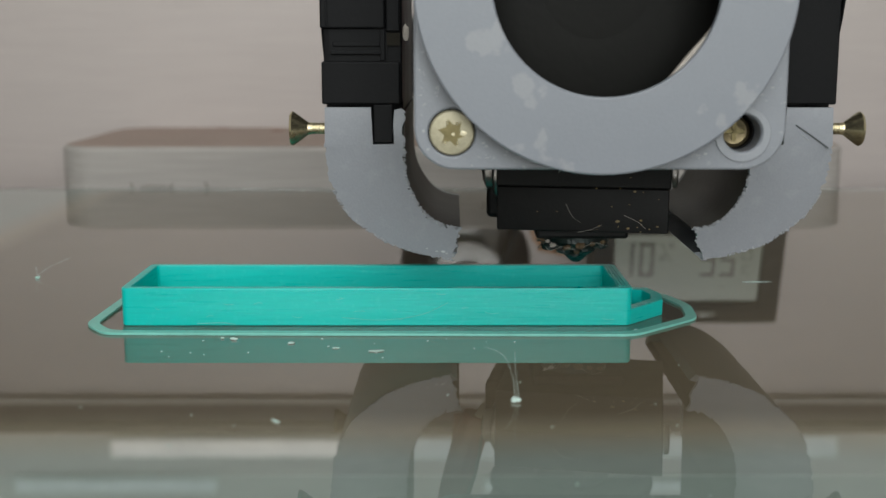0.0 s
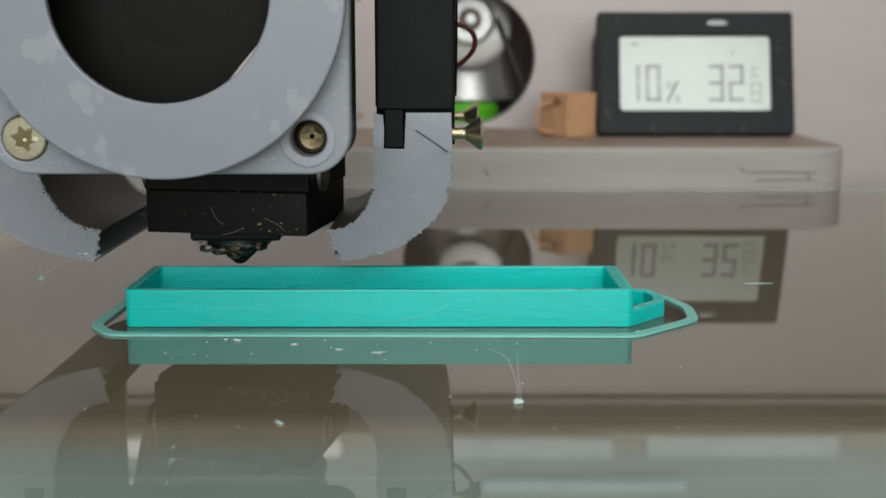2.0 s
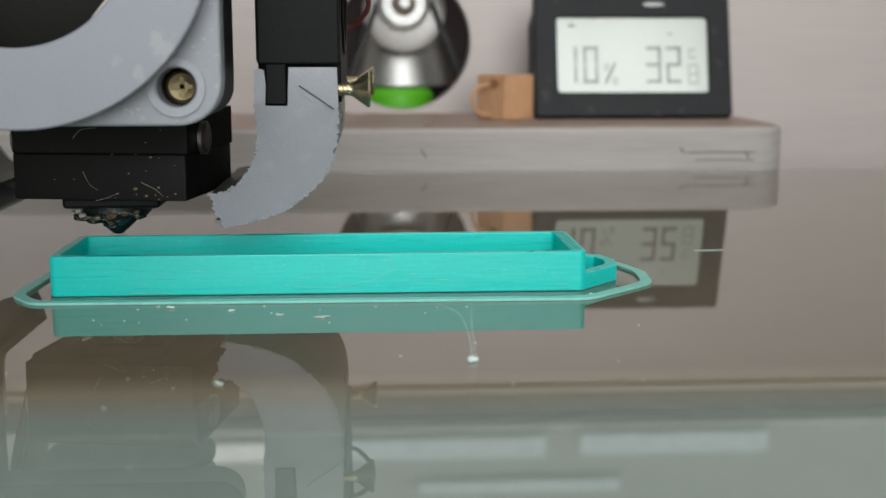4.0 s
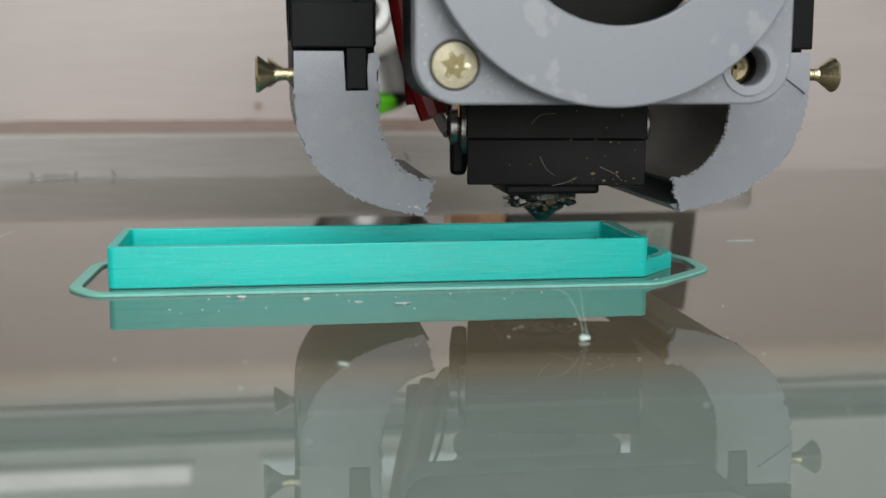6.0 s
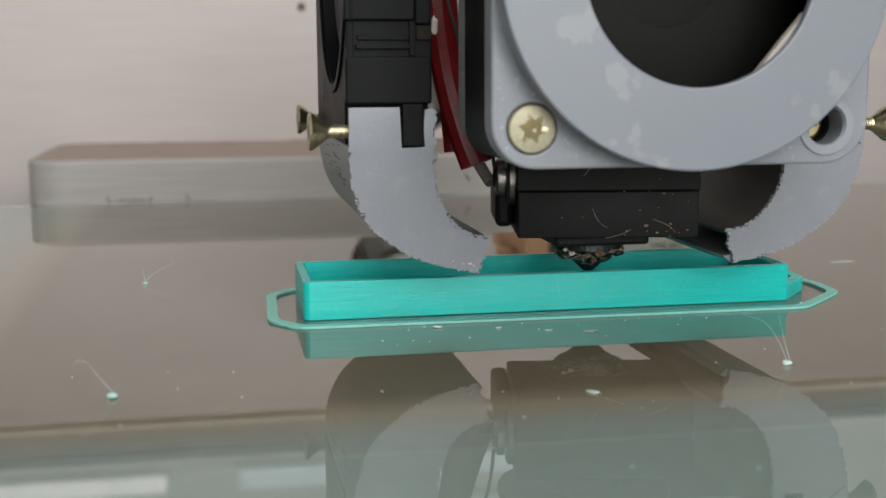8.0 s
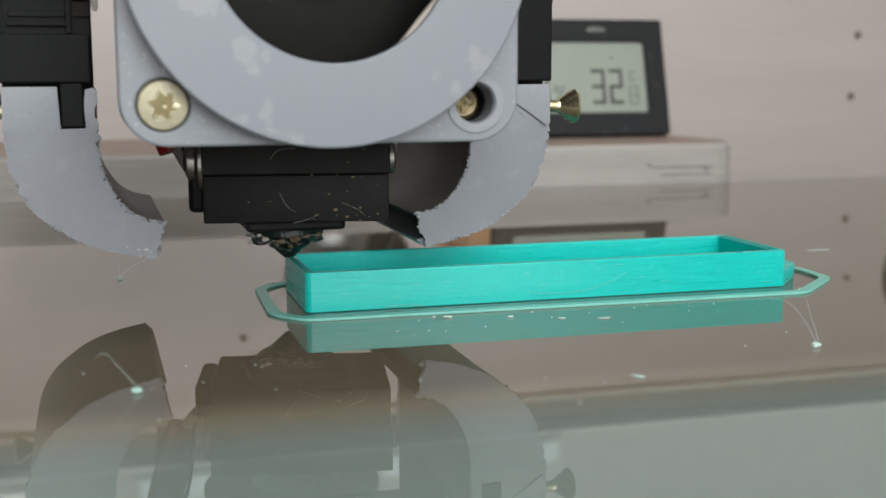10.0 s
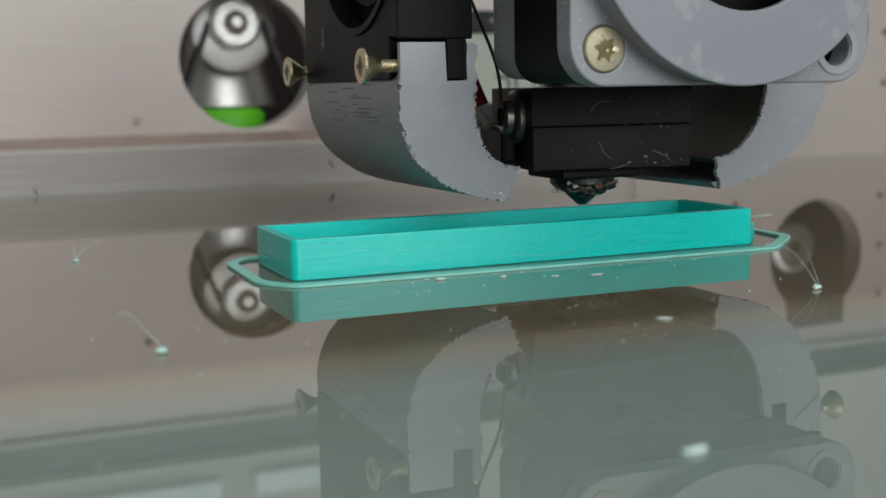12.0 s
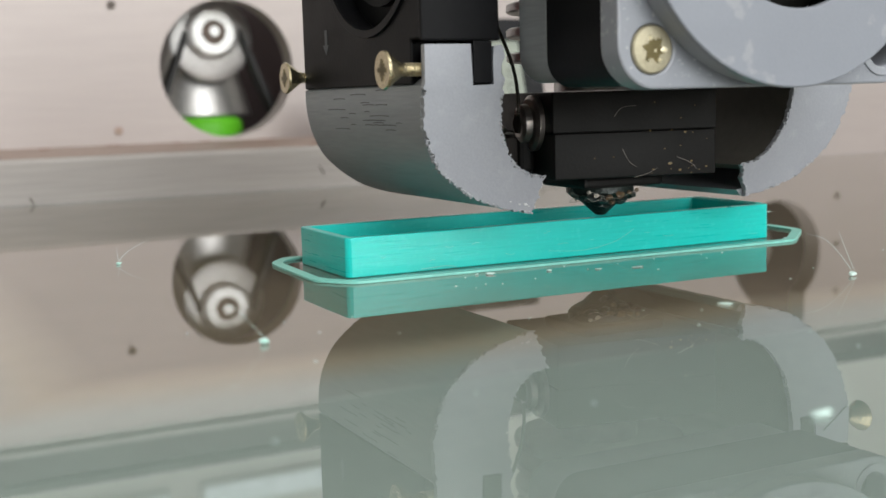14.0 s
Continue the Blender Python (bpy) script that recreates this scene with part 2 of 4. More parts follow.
def slab(outer, holes, w0, w1, axis="y", bevel=0.0, bm=None):
    """A plate with the outline and holes given in the plane across the axis, from w0 to w1 along it."""
    own = bmesh.new()

    def place(u, v):
        return {"y": (u, w0, v), "x": (w0, u, v), "z": (u, v, w0)}[axis]
    edges = []
    for loop in (outer, *holes):
        vs = [own.verts.new(place(u, v)) for u, v in loop]
        edges += [own.edges.new((vs[i], vs[(i + 1) % len(vs)])) for i in range(len(vs))]
    bmesh.ops.triangle_fill(own, use_beauty=True, use_dissolve=False, edges=edges)
    geom = bmesh.ops.extrude_face_region(own, geom=own.faces[:])["geom"]
    step = {"y": (0, w1 - w0, 0), "x": (w1 - w0, 0, 0), "z": (0, 0, w1 - w0)}[axis]
    bmesh.ops.translate(own, verts=[g for g in geom if isinstance(g, bmesh.types.BMVert)], vec=step)
    bmesh.ops.recalc_face_normals(own, faces=own.faces)
    if bevel:
        rim = [e for e in own.edges if len(e.link_faces) == 2 and e.calc_face_angle(0) > radians(50)]
        bmesh.ops.bevel(own, geom=rim, offset=bevel, segments=2, profile=0.5, affect="EDGES")
    return merge(bm, own)


def lathe(profile, centre, axis="z", n=32, bm=None):
    """A turned solid: profile rows of (radius, distance along the axis); closed at both ends."""
    own = bmesh.new()
    rings = []
    for r, d in profile:
        ring = []
        for i in range(n):
            a = 2 * math.pi * i / n
            u, v = r * math.cos(a), r * math.sin(a)
            p = {"z": (u, v, d), "y": (u, d, v), "x": (d, u, v)}[axis]
            ring.append(own.verts.new(Vector(centre) + Vector(p)))
        rings.append(ring)
    for a, b in zip(rings, rings[1:]):
        for i in range(n):
            own.faces.new((a[i], a[(i + 1) % n], b[(i + 1) % n], b[i]))
    own.faces.new(rings[0])
    own.faces.new(rings[-1])
    return merge(bm, own)


def smooth_line(pts, per=5):
    out = []
    for i in range(len(pts) - 1):
        p = [Vector(pts[max(0, min(len(pts) - 1, i + k))]) for k in (-1, 0, 1, 2)]
        for s in range(per):
            t = s / per
            out.append(0.5 * ((2 * p[1]) + (p[2] - p[0]) * t + (2 * p[0] - 5 * p[1] + 4 * p[2] - p[3]) * t * t
                              + (-p[0] + 3 * p[1] - 3 * p[2] + p[3]) * t ** 3))
    return out + [Vector(pts[-1])]


def tube(pts, r, n=8, bm=None, flat=1.0, taper=1.0, per=6):
    """A round or flattened cord along a smooth line of points."""
    own = bmesh.new()
    line = smooth_line([Vector(p) for p in pts], per)
    rings = []
    for i, p in enumerate(line):
        d = (line[min(i + 1, len(line) - 1)] - line[max(i - 1, 0)]).normalized()
        side = d.cross(Vector((0, 1, 0)) if abs(d.y) < 0.9 else Vector((1, 0, 0))).normalized()
        up = side.cross(d)
        k = r * (1 + (taper - 1) * i / (len(line) - 1))
        rings.append([own.verts.new(p + side * k * math.cos(2 * math.pi * j / n) + up * k * flat * math.sin(2 * math.pi * j / n)) for j in range(n)])
    for a, b in zip(rings, rings[1:]):
        for j in range(n):
            own.faces.new((a[j], a[(j + 1) % n], b[(j + 1) % n], b[j]))
    own.faces.new(rings[0])
    own.faces.new(rings[-1])
    return merge(bm, own)


def scrap(cx, cy, cz, lx, ly, lz, seed, turn=0.0, bm=None):
    """A small torn crumb of plastic."""
    rnd = random.Random(seed)
    own = bmesh.new()
    bmesh.ops.create_icosphere(own, subdivisions=2, radius=0.5)
    c, s = math.cos(turn), math.sin(turn)
    for v in own.verts:
        k = 0.7 + 0.6 * rnd.random()
        x, y, z = v.co.x * lx * k, v.co.y * ly * k, v.co.z * lz * k
        v.co = Vector((cx + c * x - s * y, cy + s * x + c * y, cz + z))
    return merge(bm, own)


# ---- the room, added round the printer for bounced light and reflections ----
def room():
    x0, x1, y0, y1, z0, z1 = -140, 150, -150, 110, -80, 165

    def wall(name, bm):
        tagged(part(name, bm, PAINT, smooth=False), "plain painted wall added to close the room", "wall", kind="structure")
    wall("wall_north", box(x0, x1, y1, y1 + 8, z0, z1))
    wall("wall_west", box(x0 - 8, x0, y0, y1, z0, z1))
    wall("wall_east", box(x1, x1 + 8, y0, y1, z0, z1))
    wall("wall_south", slab([(x0, z0), (x1, z0), (x1, z1), (x0, z1)], [[(-46, 4), (66, 4), (66, 106), (-46, 106)]], y0 - 8, y0))
    tagged(part("ceiling", box(x0 - 8, x1 + 8, y0 - 8, y1 + 8, z1, z1 + 6), PAINT, smooth=False), "white painted ceiling added for bounced light", "ceiling", kind="structure")
    tagged(part("floor", box(x0 - 8, x1 + 8, y0 - 8, y1 + 8, z0 - 6, z0), FLOOR, smooth=False), "brown wooden floor", "floor", kind="structure")
    # fixture made up to go with the added overhead lamp
    lamp = thing("added_ceiling_panel", (15, -95, 165), "flat white ceiling light panel, added out of view", "ceiling light")
    part("frame", box(-42, 72, -148, -42, 160.2, 164.9, 0.5), PAINT, lamp)
    part("diffuser", box(-40, 70, -146, -44, 159.6, 160.19, 0.1), LAMP, lamp)
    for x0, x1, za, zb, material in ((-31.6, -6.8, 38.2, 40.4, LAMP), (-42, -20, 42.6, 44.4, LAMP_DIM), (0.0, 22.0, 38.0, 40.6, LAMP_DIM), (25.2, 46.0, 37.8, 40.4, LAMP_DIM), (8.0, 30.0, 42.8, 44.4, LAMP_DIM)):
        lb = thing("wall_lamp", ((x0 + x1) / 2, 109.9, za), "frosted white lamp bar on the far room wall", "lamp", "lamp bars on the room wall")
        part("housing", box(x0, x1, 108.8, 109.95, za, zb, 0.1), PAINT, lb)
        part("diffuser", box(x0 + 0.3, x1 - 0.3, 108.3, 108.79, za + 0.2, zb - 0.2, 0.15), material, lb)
    desk = thing("work_table", (4, 10, -80), "plain brown work table under the printer", "table")
    part("tabletop", box(-60, 70, -45, 60, -14, -11, 0.5), TABLE, desk)
    for sx in (-56, 62):
        for sy in (-41, 52):
            part("leg", box(sx, sx + 5, sy, sy + 5, -80, -14, 0.3), TABLE, desk)


# ---- the printer's fixed parts ----
WALL_Y = 19.69


def back_wall():
    key = [(23.65 + 1.9 * math.cos(radians(a)), 3.8 + 1.9 * math.sin(radians(a))) for a in range(130, 411, 10)]
    key += [(24.85, 6.2), (22.45, 6.2)]
    holes = [circle(4.46, 2.87, 1.84, 64), key]
    w = slab([(-24, -11), (36, -11), (36, 6.75), (-24, 6.75)], holes, WALL_Y, WALL_Y + 0.75)
    ob = tagged(part("back_wall", w, WALL), "beige sheet-metal back panel with round holes and dirt marks", "panel", kind="structure")
    part("top_lip", box(-24, 36, WALL_Y - 0.25, WALL_Y + 0.75, 6.753, 6.95, 0.05), SHELF, ob)
    for x, z in ((1.45, 1.30), (1.45, 4.53), (20.3, 1.9), (20.45, 3.77), (26.3, 1.9), (26.3, 3.6), (26.3, 5.3)):
        part("rivet", lathe([(0.11, -0.05), (0.11, -0.02), (0.07, 0.06)], (x, WALL_Y, z), "y", 14), GRIME if z > 3 or x > 9 else SHELF_TOP, ob)


def shelf_plate():
    ob = thing("shelf_plate", (4, 16.5, 0), "sawn aluminium plate with stained top, fixed against the back panel", "shelf plate")
    outline = round_rect(-5.05, 13.1, 13.52, WALL_Y - 0.01, 0.85)
    part("plate", slab(outline, [], -0.6, 0.93, "z", 0.09), SHELF, ob)
    part("stained_top", slab(round_rect(-4.95, 13.0, 13.63, WALL_Y - 0.02, 0.8), [], 0.931, 0.94, "z"), SHELF_TOP, ob)
    for x, z, l, a in ((4.75, 0.37, 0.22, -60), (-3.3, 0.05, 0.12, -60), (-2.4, 0.04, 0.14, 60), (-1.6, 0.07, 0.14, -60), (10.6, 0.42, 0.15, -50), (12.1, 0.3, 0.16, -60)):
        d = Vector((math.cos(radians(a)), 0, math.sin(radians(a)))) * l / 2
        c = Vector((x, 13.515, z))
        part("scratch", tube([c - d, c, c + d], 0.018, 5, per=2), GRIME, ob, "dark scratch")
    for x0, x1, z in ((-3.1, -2.5, 0.03), (10.7, 12.3, 0.36), (10.9, 12.28, 0.18)):
        part("saw_line", tube([(x0, 13.517, z), ((x0 + x1) / 2, 13.515, z + 0.012), (x1, 13.517, z)], 0.012, 5, per=3), GRIME, ob, "fine dark saw line")
    rnd = random.Random(4)
    for x, y in ((-2.2, 19.2), (1.2, 19.3), (2.9, 19.4), (3.6, 19.2), (5.2, 18.9), (7.0, 15.6), (-0.6, 18.4), (4.9, 14.4)):
        part("rust_spot", scrap(x, y, 0.945, 0.3 + 0.3 * rnd.random(), 0.2, 0.03, int(x * 10) + 99, rnd.random()), RUST, ob, "brown rust spot")


def bed():
    ob = thing("heated_bed", (6, 2, -1.2), "grey-green printer bed carrying a brown heater sheet", "printer bed")
    part("bed_plate", box(-16, 30, -9.5, 13.4, -1.2, -0.36, 0.05), PLATE, ob)
    outline = round_rect(-9.0, 29, -4.72, 13.2, 0.55)
    part("heater_sheet", slab(outline, [], -0.358, -0.335, "z"), SHEET, ob, "matt brown heater sheet, amber to pale at its borders")
    g = thing("glass_plate", (6, 2, -0.32), "clear glass print plate with scraps of filament on it", "glass plate")
    p = part("pane", box(-15.5, 29.5, -9.3, 13.5, -0.5, -0.012), GLASS, g)
    p.visible_shadow = False
    # strips added behind the pane to keep its back edge from shining
    for x0, x1 in ((-15.5, -5.2), (13.2, 29.5)):
        part("edge_mask", box(x0, x1, 13.506, 13.6, -1.2, -0.025), SHELF, ob, "grey strip added to dull the glass's back edge")
    under = thing("bed_carrier", (6, 2, -11), "dark metal frame that carries the printer bed", "bed frame")
    part("carrier_plate", box(-14, 28, -8, 12, -2.2, -1.2, 0.1), DARKMETAL, under)
    for x in (-8, 7, 22):
        part("column", box(x - 1, x + 1, 1, 3, -11, -2.2, 0.1), DARKMETAL, under)


def mechanism():
    ob = thing("chamber_panel", (4, 25, -11), "dark maroon inner panel behind the back wall", "panel", kind="structure")
    # taller than the back wall, so that the gap above it reflects dark
    part("panel", box(-24, 36, 25, 25.4, -11, 9.3), MAROON, ob)
    pul = thing("belt_idler", (4.5, 22.5, -11), "steel belt idler with a socket bolt, seen through a hole", "idler pulley")
    part("bracket", lathe([(0.3, -11), (0.3, 1.5), (1.57, 1.56), (1.6, 1.62), (0.85, 4.3), (0.75, 4.6)], (4.5, 23.35, 0), "z", 48), BRACKET, pul, "polished metal cone")
    part("flange", lathe([(1.0, 0), (1.18, 0.05), (1.18, 0.2), (1.0, 0.3), (1.0, 0.6)], (4.55, 21.5, 3.75), "y", 40), BRACKET, pul)
    w = part("washer", lathe([(0.6, -0.02), (0.74, 0.04), (0.74, 0.2), (0.5, 0.3)], (4.53, 21.2, 3.92), "y", 40), WASHER, pul, "bright steel bolt head")
    part("bore", lathe([(0.2, -0.032), (0.34, -0.026), (0.36, 0.02)], (4.53, 21.2, 3.92), "y", 28), BORE, w, "dark brown bore")
    part("socket", lathe([(0.15, -0.045), (0.15, 0.02)], (4.56, 21.2, 3.95), "y", 6), WASHER, w)
    for sx, x0, z0, x1, z1 in ((-1, 3.8, 3.95, 2.75, 1.2), (1, 5.3, 4.0, 6.45, 1.2)):
        b = bmesh.new()
        d = Vector((x1 - x0, 0, z1 - z0)).normalized()
        nrm = Vector((d.z, 0, -d.x)) * 0.07
        pts = [(x0, z0), (x1 + d.x * 6, z1 + d.z * 6)]
        quad = [(pts[0][0] + nrm.x, pts[0][1] + nrm.z), (pts[1][0] + nrm.x, pts[1][1] + nrm.z), (pts[1][0] - nrm.x, pts[1][1] - nrm.z), (pts[0][0] - nrm.x, pts[0][1] - nrm.z)]
        slab(quad, [], 21.25, 21.85, "y", 0.0, b)
        t = thing("drive_belt", (x1, 21.6, z1), "black toothed belt running off the idler", "belt", "belts on the idler")
        part("belt", b, BELT, t)
    g = thing("green_cap", (4.35, 22.0, 0), "bright green round plastic cap behind the panel", "cap")
    part("cap", lathe([(1.0, 0.0), (1.06, 0.3), (1.05, 1.38), (0.9, 1.54)], (4.35, 21.9, 0), "z", 40), GREEN, g)
    p2 = thing("belt_idler", (25.0, 24.0, -11), "steel belt idler with a socket bolt, seen through a slot", "idler pulley")
    part("bracket", box(22.9, 26.9, 24.3, 24.6, -11, 2.7, 0.05), DARKMETAL, p2)
    part("flange", lathe([(1.25, 0), (1.3, 0.1), (1.3, 0.5)], (25.4, 23.75, 3.98), "y", 40), DARKMETAL, p2)
    w = part("washer", lathe([(0.75, -0.03), (0.9, 0.05), (0.9, 0.3), (0.4, 1.0)], (25.4, 23.0, 4.03), "y", 40), WASHER, p2)
    part("socket", lathe([(0.25, -0.04), (0.25, 0.02)], (25.4, 23.0, 4.03), "y", 6), BORE, w)
    # strip added for the dark gap reflected between wall top and lamp bars
    beam = thing("dark_gap_strip", (6, 25, 9.3), "dark strip added for the gap reflected above the back wall", "beam")
    part("beam", box(-24, 36, 24.8, 26.5, 9.31, 9.6, 0.03), DARKMETAL, beam)


SEGMENTS = {"0": "abcdef", "1": "bc", "2": "abged", "3": "abgcd", "8": "abcdefg", "C": "afed"}


def digit(ch, x, z, w, h, y, s, bm):
    """A seven-segment figure with its lower left corner at x, z."""
    m = h / 2
    spots = {"a": (x, x + w, z + h - s, z + h), "d": (x, x + w, z, z + s), "g": (x, x + w, z + m - s / 2, z + m + s / 2),
             "f": (x, x + s, z + m, z + h), "b": (x + w - s, x + w, z + m, z + h), "e": (x, x + s, z, z + m), "c": (x + w - s, x + w, z, z + m)}
    for k in SEGMENTS[ch]:
        x0, x1, z0, z1 = spots[k]
        box(x0 + 0.012, x1 - 0.012, y, y + 0.01, z0 + 0.012, z1 - 0.012, 0, 2, bm)


def hygrometer():
    x0, x1, z0, z1, y = 7.63, 12.52, 1.015, 4.005, 16.5
    ob = thing("hygrometer", (10, 16.5, 0.94), "small black digital hygrometer with a grey-green display, on the plate", "hygrometer")
    sx0, sx1, sz0, sz1 = x0 + 0.55, x1 - 0.56, z0 + 0.58, z1 - 0.58
    part("bezel", slab(round_rect(x0, x1, z0, z1, 0.08, 4), [round_rect(sx0, sx1, sz0, sz1, 0.1, 4)], y, y + 0.419, "y", 0.03), BEZEL, ob)
    part("body", slab([(y + 0.42, 1.12), (y + 1.8, 1.6), (y + 1.8, z1 - 0.35), (y + 0.42, z1 - 0.12)], [], x0 + 0.06, x1 - 0.06, "x", 0.04), BEZEL, ob)
    part("screen", box(sx0 - 0.05, sx1 + 0.05, y + 0.09, y + 0.27, sz0 - 0.05, sz1 + 0.05), LCD, ob, "grey-green liquid crystal screen")
    f = y + 0.078
    for ch, dx in (("1", 0.12), ("0", 0.64), ("3", 2.22), ("2", 2.72)):
        s = bmesh.new()
        digit(ch, sx0 + dx, sz0 + 0.22, 0.40, 0.92, f, 0.11, s)
        part("figure", s, DIGIT, ob, "dark figure " + ch)
    for ch, dx, dz, w, hh in (("8", 3.27, 0.2, 0.28, 0.5), ("C", 3.30, 0.82, 0.2, 0.26)):
        s = bmesh.new()
        digit(ch, sx0 + dx, sz0 + dz, w, hh, f, 0.06, s)
        part("small_figure", s, DIGIT_PALE, ob, "small pale figure " + ch)
    p = bmesh.new()
    tube([(sx0 + 1.2, f, sz0 + 0.22), (sx0 + 1.32, f, sz0 + 0.46), (sx0 + 1.46, f, sz0 + 0.72)], 0.024, 5, p, per=2)
    for px, pz in ((1.17, 0.54), (1.38, 0.2)):
        slab(round_rect(sx0 + px, sx0 + px + 0.14, sz0 + pz, sz0 + pz + 0.17, 0.05, 3), [round_rect(sx0 + px + 0.04, sx0 + px + 0.1, sz0 + pz + 0.045, sz0 + pz + 0.125, 0.02, 3)], f, f + 0.01, "y", 0.0, p)
    part("percent_sign", p, DIGIT_PALE, ob, "pale percent sign")
    part("worn_mark", scrap(x0 + 3.0, y, z1 - 0.27, 0.5, 0.012, 0.14, 31, 0.0), DIGIT_PALE, ob, "worn pale print on the bezel")
    for x, z in ((sx0 + 0.4, sz1 - 0.2), (sx0 + 0.95, sz1 + 0.0), (sx0 + 2.85, sz1 - 0.4)):
        part("dirt_speck", scrap(x, f, z, 0.22 if z == sz1 - 0.2 else 0.09, 0.02, 0.05, int(100 * x), 0.1), GRIME, ob)
    # it leans back on its stand
    ob.rotation_euler.x, ob.scale, ob.location.x = radians(-14.5), (1.013, 1, 1.05), U * 10.09


def wooden_block():
    ob = thing("wooden_block", (6.95, 16.9, 0.94), "small pale wooden block with a thin wire loop", "wooden block")
    b = box(-0.5, 0.5, -0.5, 0.5, 0, 1.1, 0.03)
    bmesh.ops.transform(b, matrix=Matrix.Translation((6.95, 16.9, 0.945)) @ Matrix.Rotation(radians(38), 4, "Z"), verts=b.verts)
    part("block", b, WOOD, ob)
    part("loop", tube([(6.55, 16.6, 1.05), (6.25, 16.5, 1.1), (6.08, 16.45, 1.4), (6.2, 16.5, 1.72), (6.5, 16.62, 1.8)], 0.05, 8), WOOD, ob)
    k = scrap(0, 0, 0, 0.3, 0.03, 0.22, 5)
    bmesh.ops.transform(k, matrix=Matrix.Translation((6.62, 16.47, 1.82)) @ Matrix.Rotation(radians(-52), 4, "Z"), verts=k.verts)
    part("knot", k, KNOT, ob, "dark knot in the wood")


# ---- the print on the plate ----
def printed_box():
    ob = thing("printed_box", (3, 0.78, 0), "open teal printed box with a ring lug, half printed", "printed box")
    out = round_rect(0, 6.02, 0, 1.56, 0.09, 5)
    inn = round_rect(0.1, 5.86, 0.1, 1.46, 0.05, 5)
    part("box_shell", slab(out, [inn], -0.01, 0.442, "z", 0.012), TEAL, ob, "thin teal walls with visible layers")
    part("base", slab(round_rect(0.09, 5.88, 0.09, 1.47, 0.05, 5), [], -0.012, 0.1, "z"), TEAL, ob)
    lug_out = [(6.0, 0.03), (6.48, 0.58), (6.53, 0.95), (6.42, 1.3), (6.0, 1.42)]
    lug_in = [(6.0, 0.25), (6.35, 0.65), (6.39, 0.92), (6.32, 1.17), (6.0, 1.26)]
    part("ring_lug", slab(lug_out + lug_in[::-1], [], -0.012, 0.18, "z", 0.012), TEAL, ob)
    r = bmesh.new()
    for i in range(3):
        x = 5.885 + 0.04 * i
        tube([(x, 0.12, 0.444), (x, 0.78, 0.444), (x, 1.44, 0.444)], 0.010, 5, r, per=3)
    part("top_beads", r, TEAL, ob, "fresh bead lines on the end wall")
    h = bmesh.new()
    rnd = random.Random(7)
    for i in range(14):
        x, z = 0.2 + 5.6 * rnd.random(), 0.06 + 0.33 * rnd.random()
        l, s = 0.04 + 0.12 * rnd.random(), (rnd.random() - 0.5) * 0.05
        tube([(x, -0.002, z), (x + l / 2, -0.004, z + s), (x + l, -0.002, z + s * 0.6)], 0.0022, 5, h, per=2)
    tube([(2.6, -0.005, 0.09), (3.1, -0.006, 0.06), (3.55, -0.006, 0.13), (3.85, -0.003, 0.27)], 0.0028, 5, h)
    tube([(0.9, -0.02, 0.02), (1.2, -0.03, 0.035), (1.35, -0.02, 0.01)], 0.004, 5, h)
    part("stray_threads", h, TEAL_FLAT, ob, "pale stray threads on the front wall")


def skirt():
    ob = thing("skirt_line", (3, 0.7, 0), "thin teal skirt line printed round the box", "printed skirt")
    pts = [(-0.1, -0.46), (5.98, -0.54), (6.86, 0.3), (6.92, 1.0), (6.74, 1.62), (6.4, 1.98), (-0.08, 2.02), (-0.37, 1.62), (-0.42, 0.0)]

    def rounded(loop, k=0.16):
        res = []
        for i in range(len(loop)):
            a, b, d = Vector(loop[i - 1]), Vector(loop[i]), Vector(loop[(i + 1) % len(loop)])
            p, q = b + (a - b).normalized() * k, b + (d - b).normalized() * k
            for t in (0, 0.25, 0.5, 0.75, 1):
                res.append(tuple(p * (1 - t) ** 2 + b * 2 * t * (1 - t) + q * t * t))
        return res
    inner = []
    n = len(pts)
    for i in range(n):
        a, b, d = Vector(pts[i - 1]), Vector(pts[i]), Vector(pts[(i + 1) % n])
        n1, n2 = (b - a).normalized(), (d - b).normalized()
        n1, n2 = Vector((-n1.y, n1.x)), Vector((-n2.y, n2.x))
        m = (n1 + n2).normalized()
        inner.append(tuple(b + m * 0.13 / max(0.4, m.dot(n1))))
    part("skirt", slab(rounded(pts), [rounded(inner)], -0.011, 0.02, "z", 0.005), TEAL_FLAT, ob)


